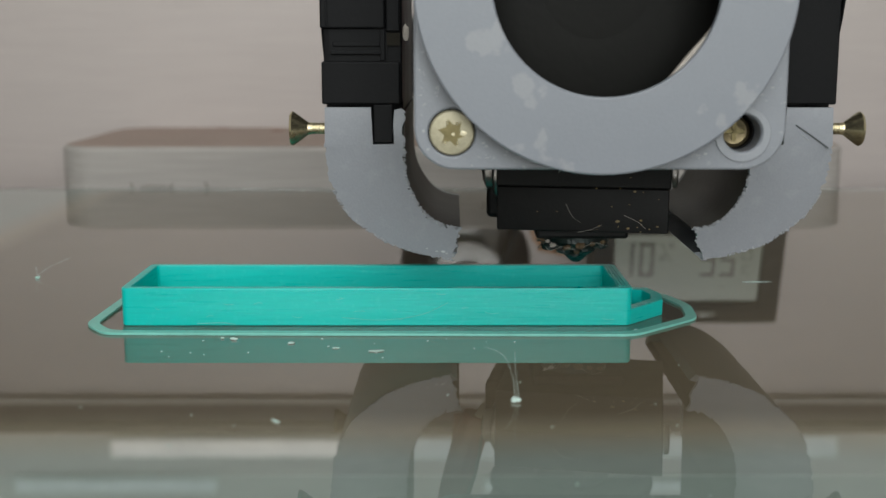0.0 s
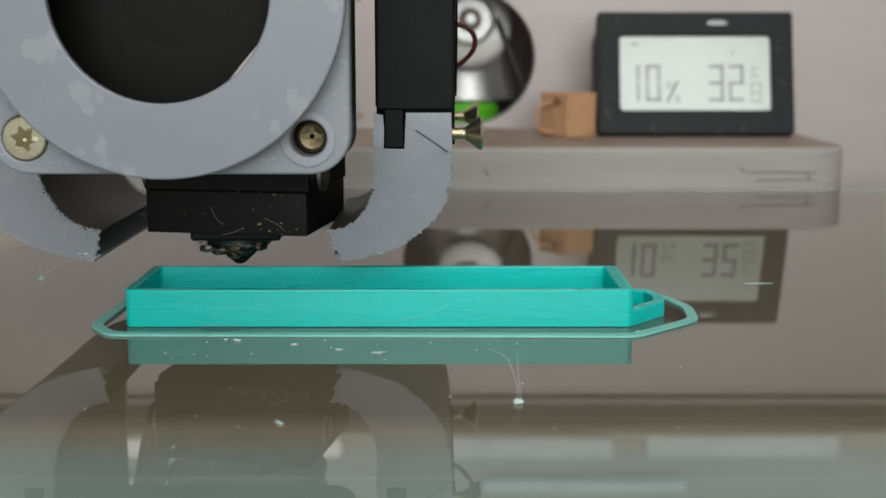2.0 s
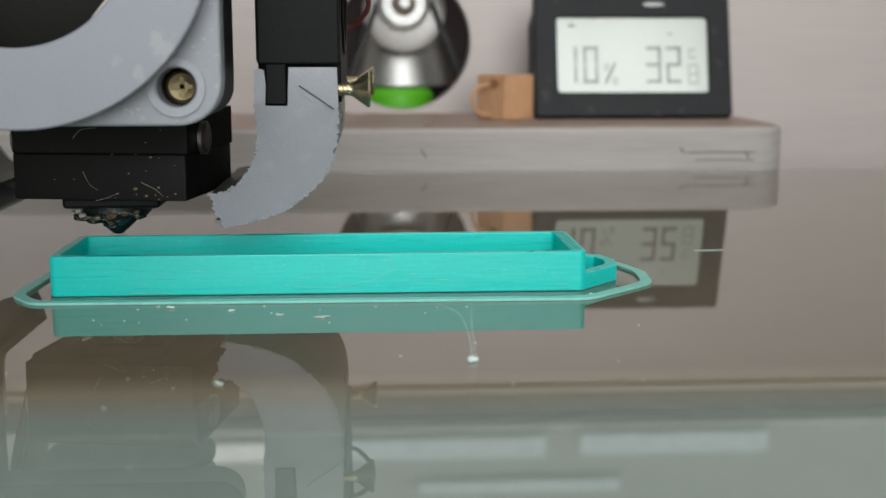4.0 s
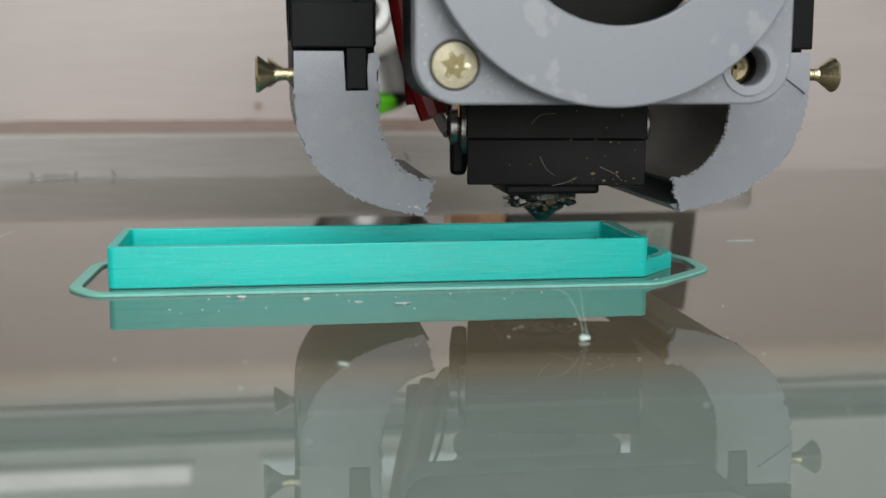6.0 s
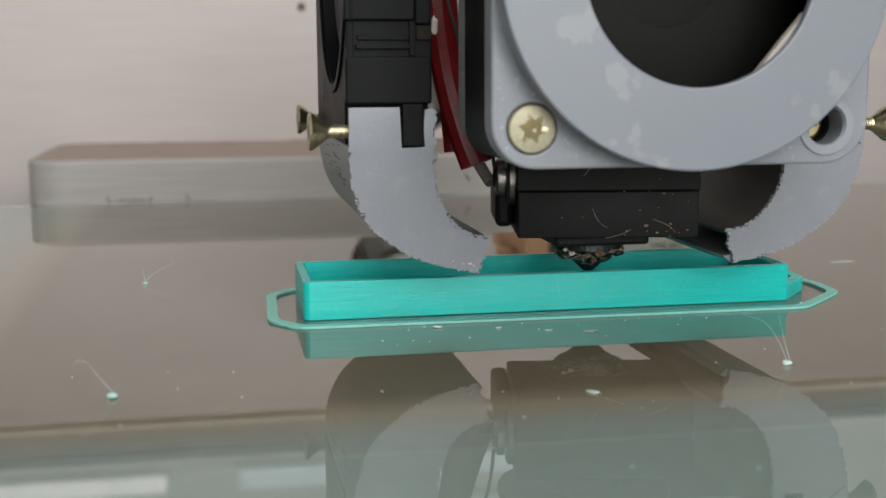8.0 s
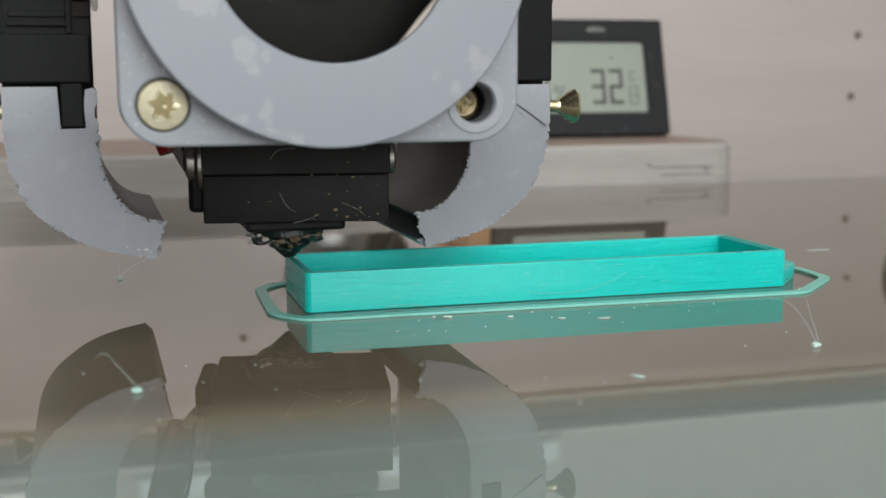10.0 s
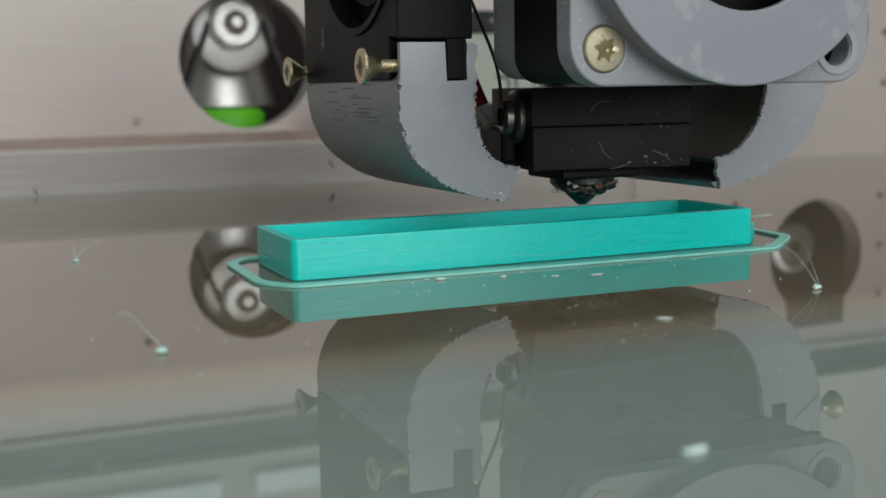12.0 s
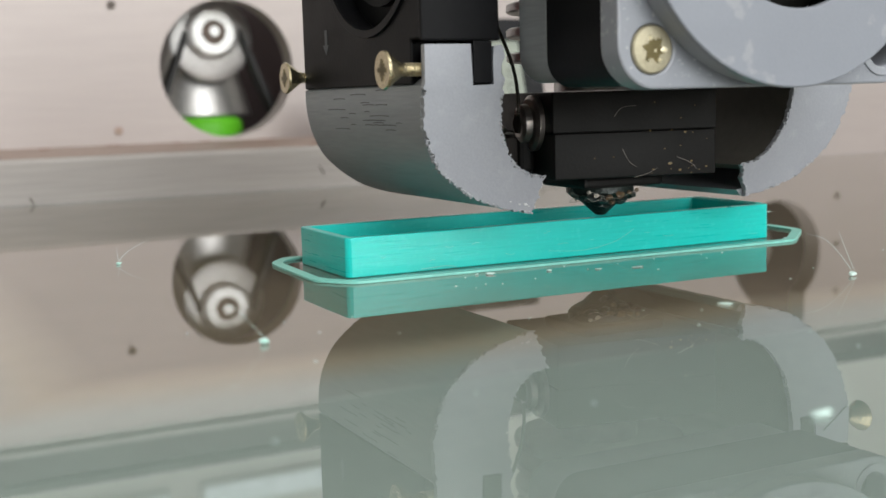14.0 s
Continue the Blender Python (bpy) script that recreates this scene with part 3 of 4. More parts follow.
def debris():
    def crumb(x, y, lx, ly, lz, seed, turn=0.0, material=WHITE_BIT, label="pale crumb of filament on the glass", hair=()):
        ob = thing("filament_scrap", (x, y, 0), label, "filament scrap", "scraps on the glass")
        part("crumb", scrap(x, y, lz / 2 - 0.012, lx * 0.85, ly * 0.85, lz * 0.9, seed, turn), material, ob)
        for h in hair:
            part("thread", tube([(x + a, y + b, c) for a, b, c in h], 0.0021, 5, taper=0.4), WHITE_BIT, ob, "fine white thread")
    crumb(4.46, -3.05, 0.11, 0.08, 0.05, 1, hair=([(0, 0, 0.04), (-0.02, 0.15, 0.2), (-0.1, 0.3, 0.36), (-0.28, 0.4, 0.42)], [(0.03, 0, 0.04), (0.01, 0.1, 0.25), (0.0, 0.2, 0.44)]),
          label="white crumb with two fine curled threads")
    crumb(-1.91, -2.95, 0.11, 0.07, 0.05, 2, 0.2, TEAL_BIT, "teal crumb with a long fine thread", ([(0, 0, 0.05), (-0.1, 0.03, 0.17), (-0.21, 0.06, 0.31)], [(-0.21, 0.06, 0.31), (-0.27, 0.07, 0.33), (-0.32, 0.05, 0.3)]))
    crumb(-1.94, 2.88, 0.08, 0.06, 0.035, 3, 0.1, TEAL_BIT, "small teal crumb with a fine thread", ([(0, 0, 0.03), (0.15, 0.1, 0.14), (0.42, 0.15, 0.26)], [(0, 0, 0.03), (-0.02, 0, 0.2)]))
    crumb(3.06, -1.18, 0.2, 0.10, 0.012, 4, 0.1)
    crumb(2.62, -1.05, 0.10, 0.06, 0.012, 5)
    crumb(2.1, -0.84, 0.09, 0.07, 0.02, 6, 0.5)
    crumb(1.44, -0.67, 0.14, 0.05, 0.03, 7, -0.5)
    crumb(1.30, -0.62, 0.05, 0.04, 0.02, 8)
    crumb(2.31, -3.64, 0.17, 0.03, 0.025, 9, -0.9, label="pale sliver of filament on the glass")
    crumb(0.335, -6.97, 0.2, 0.06, 0.04, 11, 0.05, label="white filament stub on the glass")
    crumb(6.02, -0.3, 0.06, 0.05, 0.04, 12, label="white blob beside the skirt line")
    crumb(8.17, 2.61, 0.45, 0.02, 0.01, 13, 0.05, label="fine pale scratch on the glass")
    rnd = random.Random(21)
    for i in range(26):
        x, y = -3 + 10 * rnd.random(), -6.2 + 5 * rnd.random()
        s = 0.01 + 0.02 * rnd.random()
        crumb(x, y, s, s * 0.7, 0.01, 40 + i, rnd.random() * 3, label="tiny pale dust speck on the glass")
    for i in range(16):
        x, y = 0.4 + 5 * rnd.random(), -1.5 + 0.9 * rnd.random()
        s = 0.015 + 0.02 * rnd.random()
        crumb(x, y, s, s * 0.7, 0.01, 80 + i, rnd.random() * 3, label="tiny pale dust speck on the glass")


# ---- the moving print head; x, y from the nozzle's tip ----
def bolt(parent, x, y, z, sign, name="side_screw"):
    """A countersunk screw lying along x, its head away from the head's middle."""
    p = lathe([(0.06, 0.6), (0.062, 0.16), (0.075, 0.10), (0.185, -0.05), (0.2, -0.075), (0.19, -0.10)], (0, 0, 0), "x", 28)
    for k in range(11):
        lathe([(0.058, 0.12 + 0.028 * k), (0.07, 0.13 + 0.028 * k), (0.07, 0.136 + 0.028 * k), (0.058, 0.146 + 0.028 * k)], (0, 0, 0), "x", 18, p)
    c = box(-0.104, -0.08, -0.11, 0.11, -0.026, 0.026)
    box(-0.104, -0.08, -0.026, 0.026, -0.11, 0.11, 0, 2, c)
    fine = box(-0.103, -0.08, -0.085, 0.085, -0.012, 0.012)
    box(-0.103, -0.08, -0.012, 0.012, -0.085, 0.085, 0, 2, fine)
    bmesh.ops.rotate(fine, cent=(0, 0, 0), matrix=Matrix.Rotation(radians(45), 3, "X"), verts=fine.verts)
    merge(c, fine)
    for b in (p, c):
        if sign > 0:
            bmesh.ops.scale(b, vec=(-1, 1, 1), verts=b.verts)
        bmesh.ops.translate(b, vec=(x, y, z), verts=b.verts)
    s = part(name, p, BRASS, parent, "yellow zinc countersunk screw")
    part("cross_slot", c, SOCKET, s)


DUCT_OUT = [(-3.06, 2.08), (-3.05, 1.82), (-2.975, 1.51), (-2.79, 1.2), (-2.41, 0.9), (-2.02, 0.745), (-1.61, 0.66)]
DUCT_IN = [(-2.145, 2.46), (-2.15, 2.05), (-2.135, 1.7), (-2.06, 1.46), (-1.9, 1.22), (-1.72, 1.1), (-1.5, 1.05)]
MID = -0.15


def flip(pts, sign):
    """The outline of the duct on either side; the second one stands a little wider at its mouth."""
    return [(x, z) if sign < 0 else (2 * MID - x + 0.065 * max(0.0, 2.1 - z), z) for x, z in pts]


def lean(bm):
    """The ducts' front slopes back towards the mouth."""
    for v in bm.verts:
        v.co.y += 0.275 * max(0.0, 2.1 - v.co.z) * max(0.0, min(1.0, (1.9 - v.co.y) / 3.3))
    return bm


def duct(head, sign):
    rnd = random.Random(30 + sign)
    out = [tuple(p) for p in smooth_line([Vector(p) for p in DUCT_OUT], 12)]
    inn = [tuple(p) for p in smooth_line([Vector(p) for p in DUCT_IN], 10)]

    def rough(pts, k):
        return [(x + (rnd.random() - 0.5) * k, z + (rnd.random() - 0.5) * k) for x, z in pts]
    tipline = [(-1.61 + 0.11 * t + (rnd.random() - 0.5) * 0.07, 0.65 + 0.40 * t) for t in (0.15, 0.3, 0.45, 0.6, 0.75, 0.9)]
    front = [(-3.06, 2.5)] + rough(out, 0.045) + tipline + rough(inn[::-1], 0.06 if sign < 0 else 0.028)
    front += [(-2.18, 2.49), (-2.26, 2.47), (-2.275, 2.3), (-2.265, 2.08), (-2.51, 2.075), (-2.53, 2.5)]
    d = part("air_duct", lean(slab(flip(front, sign), [], -1.45, -1.37, "y")), GREY, head, "pale grey printed air duct with ragged edges")
    th = 0.1
    outer_in = [(x + th * 0.8, z + th * 0.75) for x, z in out]
    part("outer_shell", lean(slab(flip(out + outer_in[::-1], sign), [], -1.368, 2.0, "y", 0.0)), GREY_LAYERS, d, "darker grey shell with layer lines")
    inner_in = [(x - th * 0.7, z - th * 0.6) for x, z in inn]
    # the shade under the head is put into this wall's colour
    part("inner_shell", lean(slab(flip(inn + inner_in[::-1], sign), [], -1.368, 2.0, "y", 0.0)), SOOT_SHADE, d, "inner wall with soot and the head's shade in its colour")
    part("rear_wall", slab(flip(out + inn[::-1], sign), [], 2.002, 2.12, "y", 0.0), GREY_LAYERS, d)
    for k in range(24):
        z, y, l = 1.55 + 0.5 * rnd.random(), -0.9 + 1.7 * rnd.random(), 0.12 + 0.45 * rnd.random()
        i = min(range(len(out)), key=lambda q: abs(out[q][1] - z))
        gx, gz = flip([(out[i][0] - 0.001, out[i][1])], sign)[0]
        part("gouge", lean(tube([(gx, y, gz), (gx, y + l / 2, gz + 0.006), (gx, y + l, gz)], 0.0055, 5, per=2)), GOUGE, d, "dark gouge between layers")
    burrs = bmesh.new()
    for line, k in ((out[24:], 150), (inn[8:], 150), (tipline, 30)):
        for q in range(k):
            px, pz = line[rnd.randrange(len(line))]
            px, pz = flip([(px, pz)], sign)[0]
            w = 0.018 + 0.04 * rnd.random() ** 2
            scrap(px + (rnd.random() - 0.5) * 0.022, -1.452 + 0.03 * rnd.random(), pz + (rnd.random() - 0.35) * 0.025, w, 0.014, 0.008 + 0.02 * rnd.random(), q + 200, 0.5, burrs)
    tagged(part("burr_edge", lean(burrs), BURR, d, "ragged pale burrs along the edges"), kind="stuff")
    if sign < 0:
        # the glint at the tip, put on as glossy pale spots
        glint = bmesh.new()
        for px, pz, w in ((-1.70, 0.76, 0.06), (-1.78, 0.765, 0.035), (-1.66, 0.735, 0.03), (-1.9, 0.80, 0.025)):
            scrap(px, -1.452, pz, w, 0.012, w * 0.5, int(px * -100), 0.2, glint)
        part("mouth_glints", lean(glint), MOUTH_GLINT, d, "glossy pale spots for the glint near the mouth")
    if sign > 0:
        part("scratch", tube([(2.34, -1.452, 2.30), (2.52, -1.453, 2.18), (2.72, -1.452, 2.04)], 0.009, 5, per=3), GOUGE, d, "dark diagonal scratch")
        part("scratch", tube([(2.40, -1.452, 2.20), (2.46, -1.453, 2.15), (2.5, -1.452, 2.13)], 0.006, 5, per=3), BURR, d, "pale diagonal scratch")
    x = -3.37 if sign < 0 else 3.03
    bolt(d, x, -1.3, 2.25, sign)
    bolt(d, -3.25 if sign < 0 else 3.08, 2.07, 2.25, sign)


def blower(head, sign):
    x0, x1 = -3.07, -2.17

    def bx(a, b, *r, **k):
        return box(*(sorted((a, b)) if sign < 0 else sorted((2 * MID - a, 2 * MID - b))), *r, **k)
    n = 48
    side = [(-1.37, 2.56), (-1.14, 2.56), (-1.14, 2.1), (2.1, 2.1), (2.12, 6.1), (-1.37, 6.1)]
    a, b = (x0, x1) if sign < 0 else (2 * MID - x1, 2 * MID - x0 + 0.035)
    f0, f1 = (a, a + 0.28) if sign < 0 else (b - 0.28, b)
    body = slab(side, [circle(-0.05, 4.08, 1.38, n)], f0, f1, "x", 0.02)
    rest = (f1 + 0.001, b) if sign < 0 else (a, f0 - 0.001)
    slab(side, [], rest[0], rest[1], "x", 0.02, body)
    bl = part("blower", body, BLACK, head, "black radial blower fan")
    hub_c = a + 0.27 if sign < 0 else b - 0.27
    s = -1 if sign < 0 else 1
    part("hub", lathe([(1.05, 0.02 * s), (1.1, 0.0), (1.1, 0.12 * s), (0.95, 0.16 * s)], (hub_c, -0.05, 4.08), "x", 40), BLACK, bl)
    part("inlet_rim", slab(circle(-0.05, 4.08, 1.45, n), [circle(-0.05, 4.08, 1.36, n)], *((a - 0.03, a - 0.002) if sign < 0 else (b + 0.002, b + 0.03)), "x", 0.008), BLACK, bl)
    part("tab", bx(-2.5, -2.28, -1.449, -1.142, 2.095, 2.533, bevel=0.012), BLACK, bl)
    if sign > 0:
        part("front_panel", bx(-3.09, -2.19, -1.45, -1.372, 2.535, 6.0, bevel=0.02), BLACK, bl)
    else:
        part("front_panel", bx(-3.09, -2.19, -1.45, -1.372, 2.535, 3.02, bevel=0.02), BLACK, bl)
        part("front_panel", bx(-3.1, -2.36, -1.46, -1.372, 3.39, 6.0, bevel=0.02), BLACK, bl)
        part("front_panel", bx(-2.355, -2.19, -1.44, -1.372, 3.35, 6.0, bevel=0.02), BLACK, bl)
        part("clip_recess", bx(-3.0, -2.34, -1.40, -1.372, 3.022, 3.388), BLACK, bl)
        for xa, xb, ya, za, zb in ((-2.98, -2.40, -1.455, 3.10, 3.15), (-2.96, -2.42, -1.43, 3.19, 3.25), (-2.42, -2.36, -1.45, 3.03, 3.38), (-3.04, -3.01, -1.47, 3.42, 6.0)):
            part("front_rib", bx(xa, xb, ya, -1.402, za, zb, bevel=0.008), BLACK, bl)
        part("clip_notch", bx(-2.34, -2.19, -1.43, -1.374, 3.2, 3.34), RECESS_SHADE, bl, "dark clip notch")
    arrow = (a - 0.006, a + 0.01) if sign < 0 else (b - 0.01, b + 0.006)
    part("moulded_arrow", slab([(1.25, 2.8), (1.32, 2.8), (1.32, 2.62), (1.38, 2.62), (1.285, 2.5), (1.19, 2.62), (1.25, 2.62)], [], *arrow, "x"), GOUGE, bl)


def screw_front(head, x, z, y, r, turn):
    s = lathe([(r * 0.5, 0.06), (r, 0.02), (r, -0.02), (r * 0.93, -0.04), (r * 0.6, -0.05), (r * 0.3, -0.05)], (x, y, z), "y", 40)
    ob = part("face_screw", s, ZINC, head, "yellow zinc star-recess screw")
    star = [(x + r * (0.62 if k % 2 else 0.36) * math.cos(turn + k * math.pi / 6), z + r * (0.62 if k % 2 else 0.36) * math.sin(turn + k * math.pi / 6)) for k in range(12)]
    c = slab(star, [], y - 0.053, y - 0.045, "y", 0.0)
    part("star_recess", c, SOCKET, ob, "darker star-shaped recess")
    # highlights on the facets, laid on as pale flecks
    f = bmesh.new()
    for k in range(6):
        a = turn + (2 * k + 1.35) * math.pi / 6
        if k != 2:
            scrap(x + r * 0.5 * math.cos(a), y - 0.056, z + r * 0.5 * math.sin(a), r * 0.3, 0.006, r * (0.13 + 0.05 * (k % 3)), k + 3, a, f)
    scrap(x + r * 0.08, y - 0.056, z - r * 0.06, r * 0.2, 0.006, r * 0.14, 41, 0.4, f)
    part("facet_highlights", f, GLINT, ob, "pale flecks for the highlights in the recess")


def turned(bm):
    """The hot block sits a little twisted on its thread."""
    bmesh.ops.transform(bm, matrix=Matrix.Translation((0.13, 0, 0)) @ Matrix.Rotation(radians(-9.9), 4, "Z"), verts=bm.verts)
    return bm


def print_head():
    h = thing("print_head", (0, 0, 0), "moving print head with grey fan shroud, black blowers and ducts", "print head")
    cx, cz = -0.13, 3.83
    # front shroud
    x0, x1, z0, z1 = cx - 1.85, cx + 1.85, cz - 1.85, cz + 1.85
    plate = slab(round_rect(x0, x1, z0, z1, 0.42, 10), [circle(cx, cz, 1.5, 64), circle(1.29, 2.345, 0.185, 28), circle(-1.6, 2.35, 0.235, 32)], -3.3, -3.0, "y", 0.025)
    sh = part("fan_shroud", plate, GREY_PLATE, h, "pale grey printed fan shroud")
    part("ring_wall", slab(circle(cx, cz - 0.01, 1.835, 96), [circle(cx, cz - 0.01, 1.6, 72)], -3.519, -3.301, "y"), GREY, sh)
    part("shroud_ring", slab(circle(cx, cz - 0.025, 1.845, 96), [circle(cx + 0.01, cz - 0.02, 1.095, 72)], -3.62, -3.52, "y", 0.02), GREY_RING, sh, "worn pale grey ring with lighter patches")
    part("counterbore", slab(circle(1.29, 2.34, 0.28, 36), [circle(1.29, 2.345, 0.2, 28)], -3.32, -3.301, "y", 0.008), GREY, sh)
    rnd = random.Random(9)
    # glints near the screws, laid on as tiny pale scraps
    plate_glints = bmesh.new()
    for k in range(46):
        a = radians(rnd.choice((225, 315)) + 44 * (rnd.random() - 0.5))
        r = 1.9 + 0.42 * rnd.random()
        px, pz = cx + r * math.cos(a), cz + r * math.sin(a)
        if abs(px - cx) < 1.8 and pz > z0 + 0.04 and min(math.hypot(px + 1.6, pz - 2.35), math.hypot(px - 1.29, pz - 2.34)) > 0.3:
            scrap(px, -3.302, pz, 0.012 + 0.03 * rnd.random(), 0.006, 0.01 + 0.015 * rnd.random(), k + 500, 0.0, plate_glints)
    tagged(part("corner_glints", plate_glints, BURR, sh, "tiny pale scraps for the glints at the corners"), kind="stuff")
    screw_front(h, -1.6, 2.35, -3.275, 0.226, 0.3)
    deep = lathe([(0.10, 0.88), (0.10, 0.05), (0.165, 0.04), (0.165, -0.03), (0.13, -0.055), (0.06, -0.03)], (1.29, -2.87, 2.34), "y", 28)
    part("sunk_screw", deep, DEEP, h, "yellow screw sunk in its hole")
    # pale arc laid in for the crescent of light on the ring's inner rim
    crescent = [(cx + 0.01 + (1.115 - 0.055 * math.sin(math.pi * k / 16)) * math.cos(radians(-58 + 36 * k / 16)),
                 cz - 0.02 + (1.115 - 0.055 * math.sin(math.pi * k / 16)) * math.sin(radians(-58 + 36 * k / 16))) for k in range(17)]
    back = [(cx + 0.01 + 1.12 * math.cos(radians(-58 + 36 * k / 16)), cz - 0.02 + 1.12 * math.sin(radians(-58 + 36 * k / 16))) for k in range(16, -1, -1)]
    part("lit_crescent", slab(crescent + back, [], -3.518, -3.44, "y"), FIBRE, sh, "pale arc for the bright crescent of light inside the ring")
    slot = box(1.19, 1.39, -2.932, -2.915, 2.318, 2.362)
    box(1.268, 1.312, -2.932, -2.915, 2.24, 2.44, 0, 2, slot)
    part("screw_slot", slot, SOCKET, h, "dark cross slot of the sunk screw")
    # axial fan behind the shroud
    frame_bm = slab(round_rect(x0 + 0.03, x1 - 0.03, z0 + 0.04, z1 - 0.04, 0.3, 8), [circle(cx, cz, 1.5, 64), circle(1.29, 2.345, 0.172, 24)], -2.998, -2.0, "y", 0.0)
    fan = part("axial_fan", frame_bm, BLACK, h, "black axial cooling fan")
    part("spinning_rotor", lathe([(1.42, 0.12), (1.44, 0.1), (1.4, 0.06), (1.0, 0.0), (0.6, -0.01)], (cx, -2.75, cz), "y", 64), ROTOR, fan, "dark fan rotor blurred smooth by its spin")
    part("fan_hub", lathe([(0.5, -0.016), (0.56, -0.012), (0.56, 0.1)], (cx, -2.75, cz), "y", 48), ROTOR, fan)
    part("fan_back", slab(circle(cx, cz, 1.55, 40), [], -1.998, -1.9, "y"), FANBLACK, fan)
    # bracket and heat sink
    part("grey_bracket", slab(round_rect(x0 + 0.1, x1 - 0.1, z0 + 0.1, z1 - 0.05, 0.3, 8), [], -1.898, -1.3, "y", 0.04), GREY_LAYERS, h, "grey printed fan bracket")
    sink = part("heat_sink", lathe([(0.5, 1.985), (0.5, 5.4)], (0, 0.1, 0), "z", 28), DULL, h, "dull aluminium finned heat sink")
    for k in range(10):
        z = 2.35 + 0.3 * k
        part("fin", lathe([(1.05, z), (1.08, z + 0.02), (1.08, z + 0.10), (1.05, z + 0.12)], (0, 0.1, 0), "z", 36), DULL, sink)
    # carriage that joins the blowers above the view
    part("carriage", box(-3.0, 2.75, -1.2, 2.6, 6.15, 6.8, 0.1), BLACK, h)
    part("carriage_arm", box(-0.7, 0.7, -1.29, 0.6, 5.42, 6.148, 0.05), BLACK, h)
    # heater block
    blk = part("heater_block", turned(box(-1.06, 1.05, -0.82, 1.0, 1.5, 1.98, 0.018)), RUBBER, h, "black heater block")
    sock = part("silicone_sock", turned(box(-1.05, 1.03, -0.84, 0.98, 0.962, 1.4995, 0.022, 3)), RUBBER, h, "black silicone sock with burnt crumbs")
    part("sock_base", box(-0.55, 0.6, -0.5, 0.5, 0.82, 0.955, 0.04), RUBBER, h)
    part("nozzle", lathe([(0.42, 0.86), (0.42, 0.74), (0.36, 0.68), (0.24, 0.62), (0.20, 0.58), (0.06, 0.452), (0.03, 0.444)], (0, 0, 0), "z", 24), NOZZLE, h, "stained nozzle with dark teal residue")
    bs = part("clamp_screw", turned(lathe([(0.17, -0.16), (0.225, -0.13), (0.225, -0.05), (0.12, -0.045), (0.12, 0.1)], (-1.12, -0.25, 1.62), "x", 28)), TARNISH, blk, "tarnished steel clamp screw")
    part("washer", turned(lathe([(0.29, -0.04), (0.335, -0.01), (0.335, 0.05)], (-1.11, -0.25, 1.62), "x", 32)), TARNISH, blk)
    part("socket", turned(lathe([(0.13, -0.18), (0.13, -0.16)], (-1.12, -0.25, 1.62), "x", 6)), RECESS_SHADE, bs)
    part("clamp_screw", turned(lathe([(0.12, -0.05), (0.12, 0.0), (0.2, 0.01), (0.2, 0.06), (0.15, 0.08)], (1.055, -0.3, 1.66), "x", 24)), TARNISH, blk, "tarnished steel clamp screw")
    part("side_lug", turned(box(-1.27, -1.065, -0.25, 0.9, 1.02, 1.5, 0.06)), RUBBER, h)
    rnd = random.Random(12)
    crumbs = bmesh.new()
    for x, z, s in ((0.42, 1.1, 0.055), (0.35, 1.28, 0.025), (0.62, 1.47, 0.04), (0.7, 1.12, 0.035), (0.2, 1.04, 0.03), (0.55, 1.02, 0.04), (-0.55, 1.2, 0.02), (0.9, 1.05, 0.03)):
        scrap(x, -0.843, z, s * 1.0, 0.014, s * 0.6, int(1000 * (x + 2)), 0, crumbs)
    part("burnt_crumbs", turned(crumbs), AMBER, sock, "amber burnt crumbs")
    threads = bmesh.new()
    for pts in ([(-0.05, -0.86, 0.96), (0.1, -0.9, 1.0), (0.24, -0.88, 1.06)], [(0.5, -0.86, 1.18), (0.68, -0.88, 1.1), (0.76, -0.87, 1.02)],
                [(-0.2, -0.85, 1.3), (-0.12, -0.86, 1.15), (-0.02, -0.86, 1.08)], [(-0.3, -0.85, 1.68), (-0.2, -0.85, 1.78), (-0.02, -0.85, 1.8)],
                [(-0.5, -0.42, 0.72), (-0.42, -0.5, 0.66), (-0.3, -0.5, 0.7), (-0.22, -0.5, 0.62)], [(-0.45, -0.45, 0.78), (-0.3, -0.52, 0.72), (-0.1, -0.5, 0.68)],
                [(0.0, -0.5, 0.72), (0.14, -0.54, 0.78), (0.3, -0.5, 0.74)]):
        tube(pts, 0.0027, 5, threads, taper=0.5)
    part("stray_threads", turned(threads), FIBRE, sock, "pale stray threads of plastic")
    resid = bmesh.new()
    for x, y, z, s in ((-0.36, -0.3, 0.7, 0.16), (-0.2, -0.36, 0.66, 0.12), (0.1, -0.3, 0.64, 0.14), (0.3, -0.2, 0.7, 0.14), (-0.05, -0.15, 0.57, 0.12)):
        scrap(x, y, z, s * 1.5, s, s * 0.7, int(100 * (x + 3)), 0.3, resid)
    part("residue", resid, NOZZLE, h, "charred residue round the nozzle")
    for material, label, spots in ((CHAR, "brown burnt drips", ((0.02, -0.42, 0.72, 0.09), (-0.16, -0.44, 0.70, 0.07), (0.16, -0.4, 0.74, 0.06), (-0.02, -0.3, 0.62, 0.06), (0.3, -0.36, 0.76, 0.05))),
                                   (FIBRE, "white burnt flakes", ((-0.40, -0.36, 0.77, 0.05), (-0.33, -0.42, 0.73, 0.06), (-0.44, -0.3, 0.72, 0.03)))):
        q = bmesh.new()
        for x, y, z, w in spots:
            scrap(x, y, z, w * 1.4, w, w * 0.9, int(100 * (x + 5)), 0.4, q)
        part("nozzle_crust", q, material, h, label)
    tangle = bmesh.new()
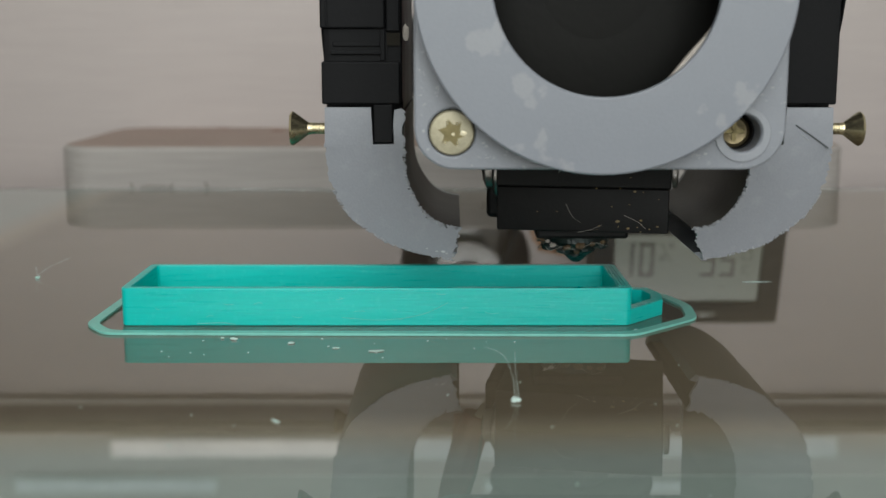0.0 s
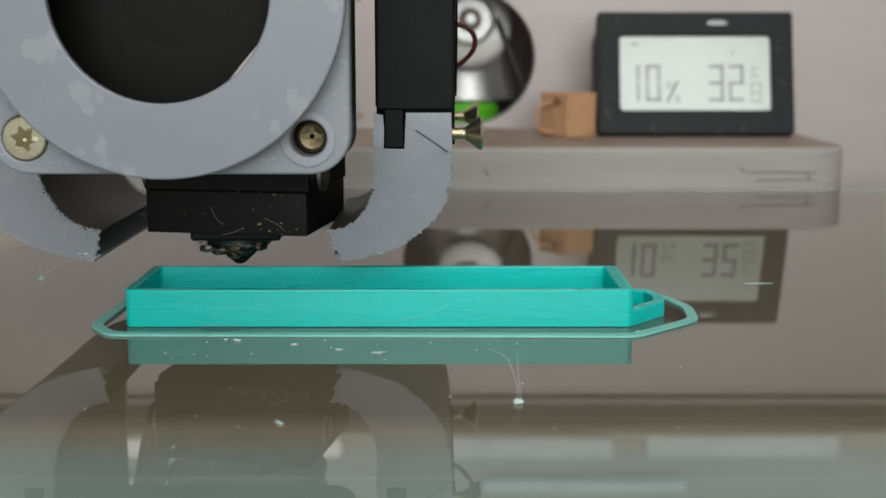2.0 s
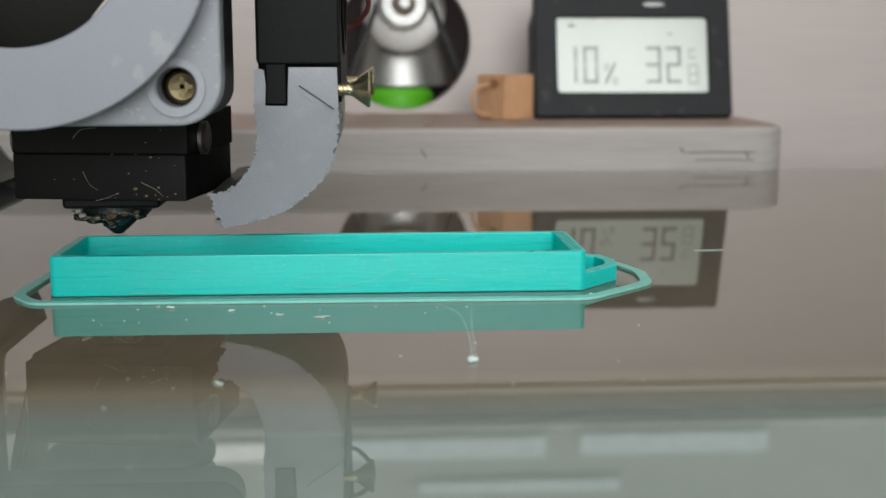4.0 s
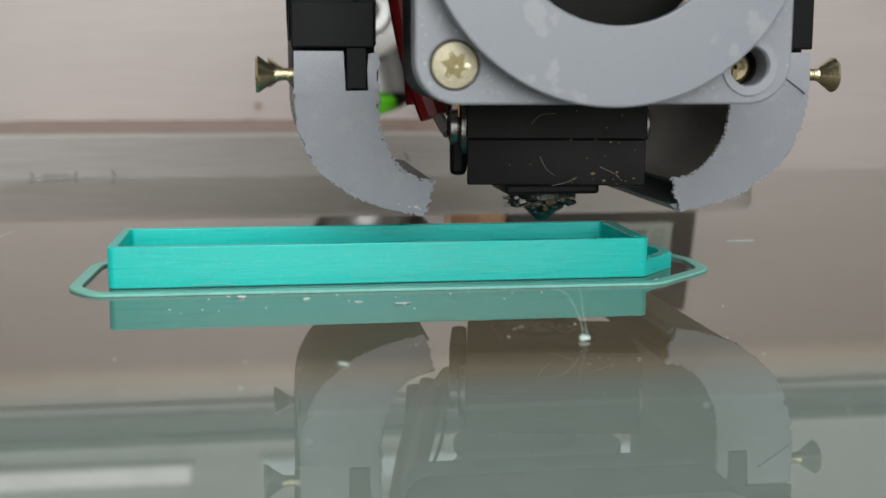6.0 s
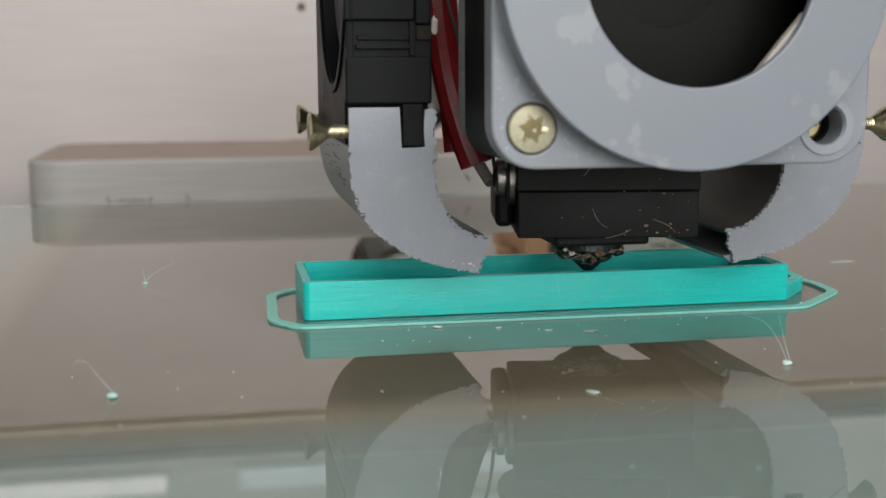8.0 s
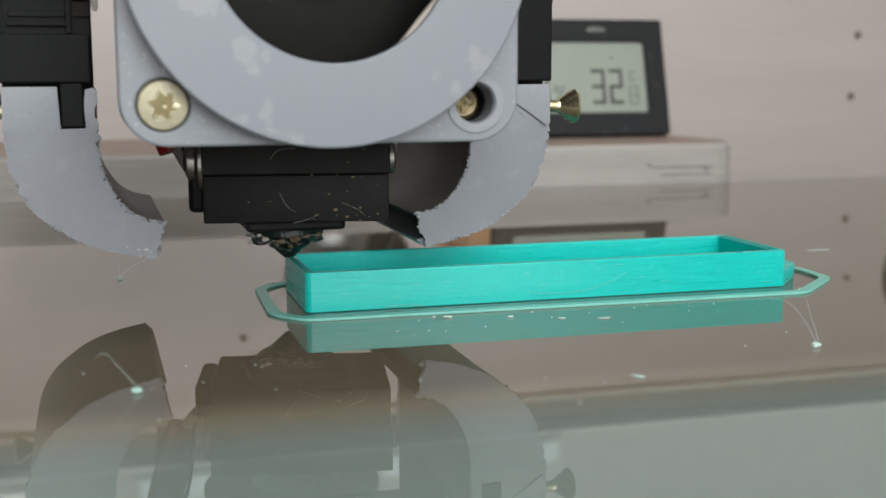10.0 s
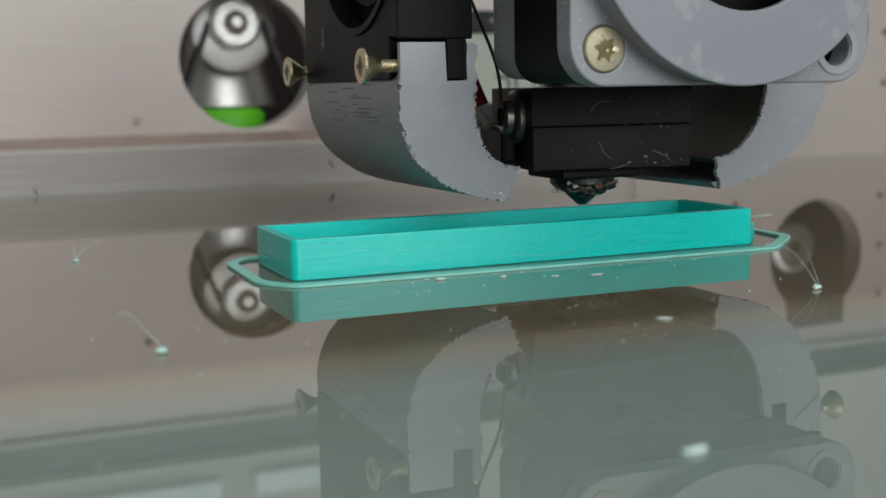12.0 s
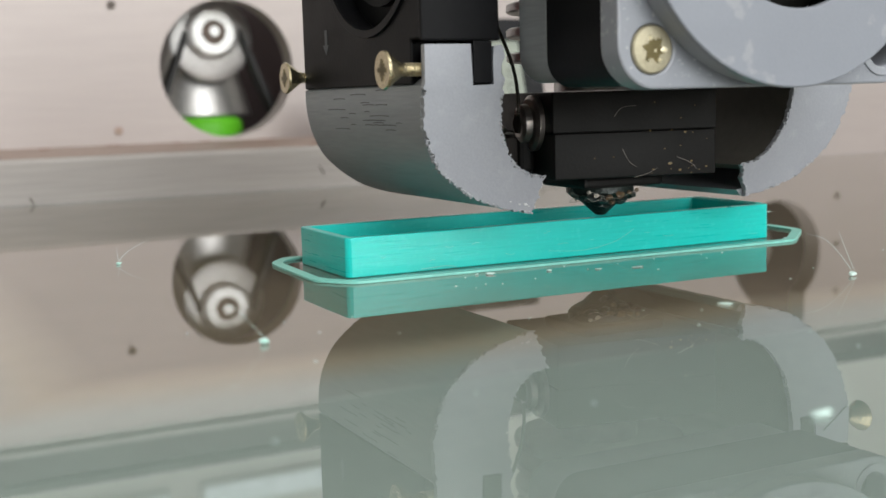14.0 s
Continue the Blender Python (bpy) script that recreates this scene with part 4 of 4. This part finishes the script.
    for k in range(11):
        a = radians(190 + 160 * rnd.random())
        c = Vector((0.35 * math.cos(a) - 0.05, 0.34 * math.sin(a), 0.76 - 0.1 * rnd.random()))
        pts = [c + Vector(((rnd.random() - 0.5) * 0.26, (rnd.random() - 0.5) * 0.16, (rnd.random() - 0.5) * 0.12)) for _ in range(4)]
        tube([tuple(p) for p in pts], 0.004 + 0.005 * rnd.random(), 5, tangle, taper=0.5)
    tagged(part("plastic_fluff", tangle, FRAY, h, "tangle of greyish green plastic fluff"), kind="stuff")
    amber = bmesh.new()
    for k in range(15):
        scrap(1.0 - 1.5 * rnd.random() ** 1.6, -0.845, 0.98 + 0.9 * rnd.random() ** 2, 0.01 + 0.024 * rnd.random(), 0.012, 0.008 + 0.014 * rnd.random(), 900 + k, 0, amber)
    tagged(part("burnt_specks", turned(amber), AMBER, sock, "scattered burnt specks"), kind="stuff")
    # wires
    part("heater_wire", tube([(-1.72, 0.8, 5.2), (-1.68, 0.8, 3.8), (-1.55, 0.85, 2.9), (-1.38, 0.8, 2.2), (-1.22, 0.7, 1.72)], 0.225, 12, flat=0.6), RED, h, "dark red sleeved heater wires")
    part("heater_wire", tube([(-1.62, 1.15, 5.2), (-1.58, 1.15, 3.6), (-1.48, 1.15, 2.6), (-1.42, 1.1, 1.85)], 0.15, 12, flat=0.6), RED, h, "dark red sleeved heater wires")
    part("glass_sleeve", tube([(-1.24, 0.72, 1.78), (-1.16, 0.62, 1.62), (-1.1, 0.5, 1.5)], 0.075, 10), FIBRE, h, "frayed white glass sleeve")
    part("sensor_wire", tube([(-1.9, 0.3, 4.6), (-1.6, 0.0, 3.2), (-1.3, -0.15, 2.3), (-1.2, -0.1, 1.75)], 0.022, 8), SOOT_SHADE, h)
    part("lead_wire", tube([(2.7, 1.4, 3.56), (2.95, 1.5, 3.53), (3.1, 1.65, 3.4), (3.09, 1.7, 3.2), (2.9, 1.8, 3.0), (2.7, 1.8, 2.95)], 0.035, 8), MAROON_WIRE, h)
    part("white_chip", scrap(-2.13, -1.3, 3.35, 0.07, 0.06, 0.17, 77, 0.2), FIBRE, h, "white chip of plastic")
    for sign in (-1, 1):
        blower(h, sign)
        duct(h, sign)
    return h


room()
back_wall()
shelf_plate()
bed()
mechanism()
hygrometer()
wooden_block()
printed_box()
skirt()
debris()
HEAD = print_head()

# seconds, place of the nozzle in centimetres, turn of the head's play in degrees
HEAD_ROWS = [
    (0.0, 5.506, 1.456, 0.049, -0.5), (0.5, 4.359, 1.523, 0.036, -0.4), (1.0, 3.254, 1.559, 0.022, -0.2), (1.5, 2.209, 1.636, 0.008, 0), (2.0, 1.098, 1.694, 0.002, 0), (2.5, -0.017, 1.691, -0.009, 0),
    (2.6, -0.055, 1.4, -0.013, 0), (3.15, -0.032, 0.2, -0.031, 0), (3.7, -0.029, 1.48, 0.001, 0), (3.85, 0.171, 1.6, 0.006, 0), (4.4, 1.454, 1.62, 0.011, 0), (5.0, 2.822, 1.598, 0.017, 0),
    (5.5, 3.954, 1.482, 0.026, 0), (6.0, 5.09, 1.46, 0.028, 0), (6.3, 5.76, 1.38, 0.032, 0), (6.5, 5.908, 1.08, 0.03, 0), (6.8, 5.93, 0.42, 0.012, 0), (7.0, 5.724, 0.33, 0.002, 0),
    (7.5, 4.607, 0.285, -0.018, 0), (8.0, 3.483, 0.27, -0.033, 0.2), (8.5, 2.388, 0.373, -0.033, 0.5), (9.0, 1.234, 0.364, -0.042, 1.0), (9.45, 0.18, 0.306, -0.038, 1.0), (9.6, 0.008, 0.403, -0.035, 0.8),
    (10.05, 0.004, 1.365, 0.002, 0.3), (10.2, 0.173, 1.512, 0.008, 0), (10.8, 1.617, 1.512, 0.016, 0), (11.5, 3.26, 1.489, 0.026, 0), (12.0, 4.334, 1.394, 0.024, 0), (12.5, 5.503, 1.448, 0.045, 0),
    (12.65, 5.795, 1.334, 0.041, 0), (12.9, 5.846, 0.341, 0.026, 0), (13.0, 5.756, 0.242, 0.023, 0), (13.5, 4.602, 0.186, 0.022, 0), (14.0, 3.503, 0.233, 0.003, 0.2),
]


def motions():
    walk(HEAD, [(t, pose(U * x, U * y, U * z, 0, 0, turn)) for t, x, y, z, turn in HEAD_ROWS])


motions()
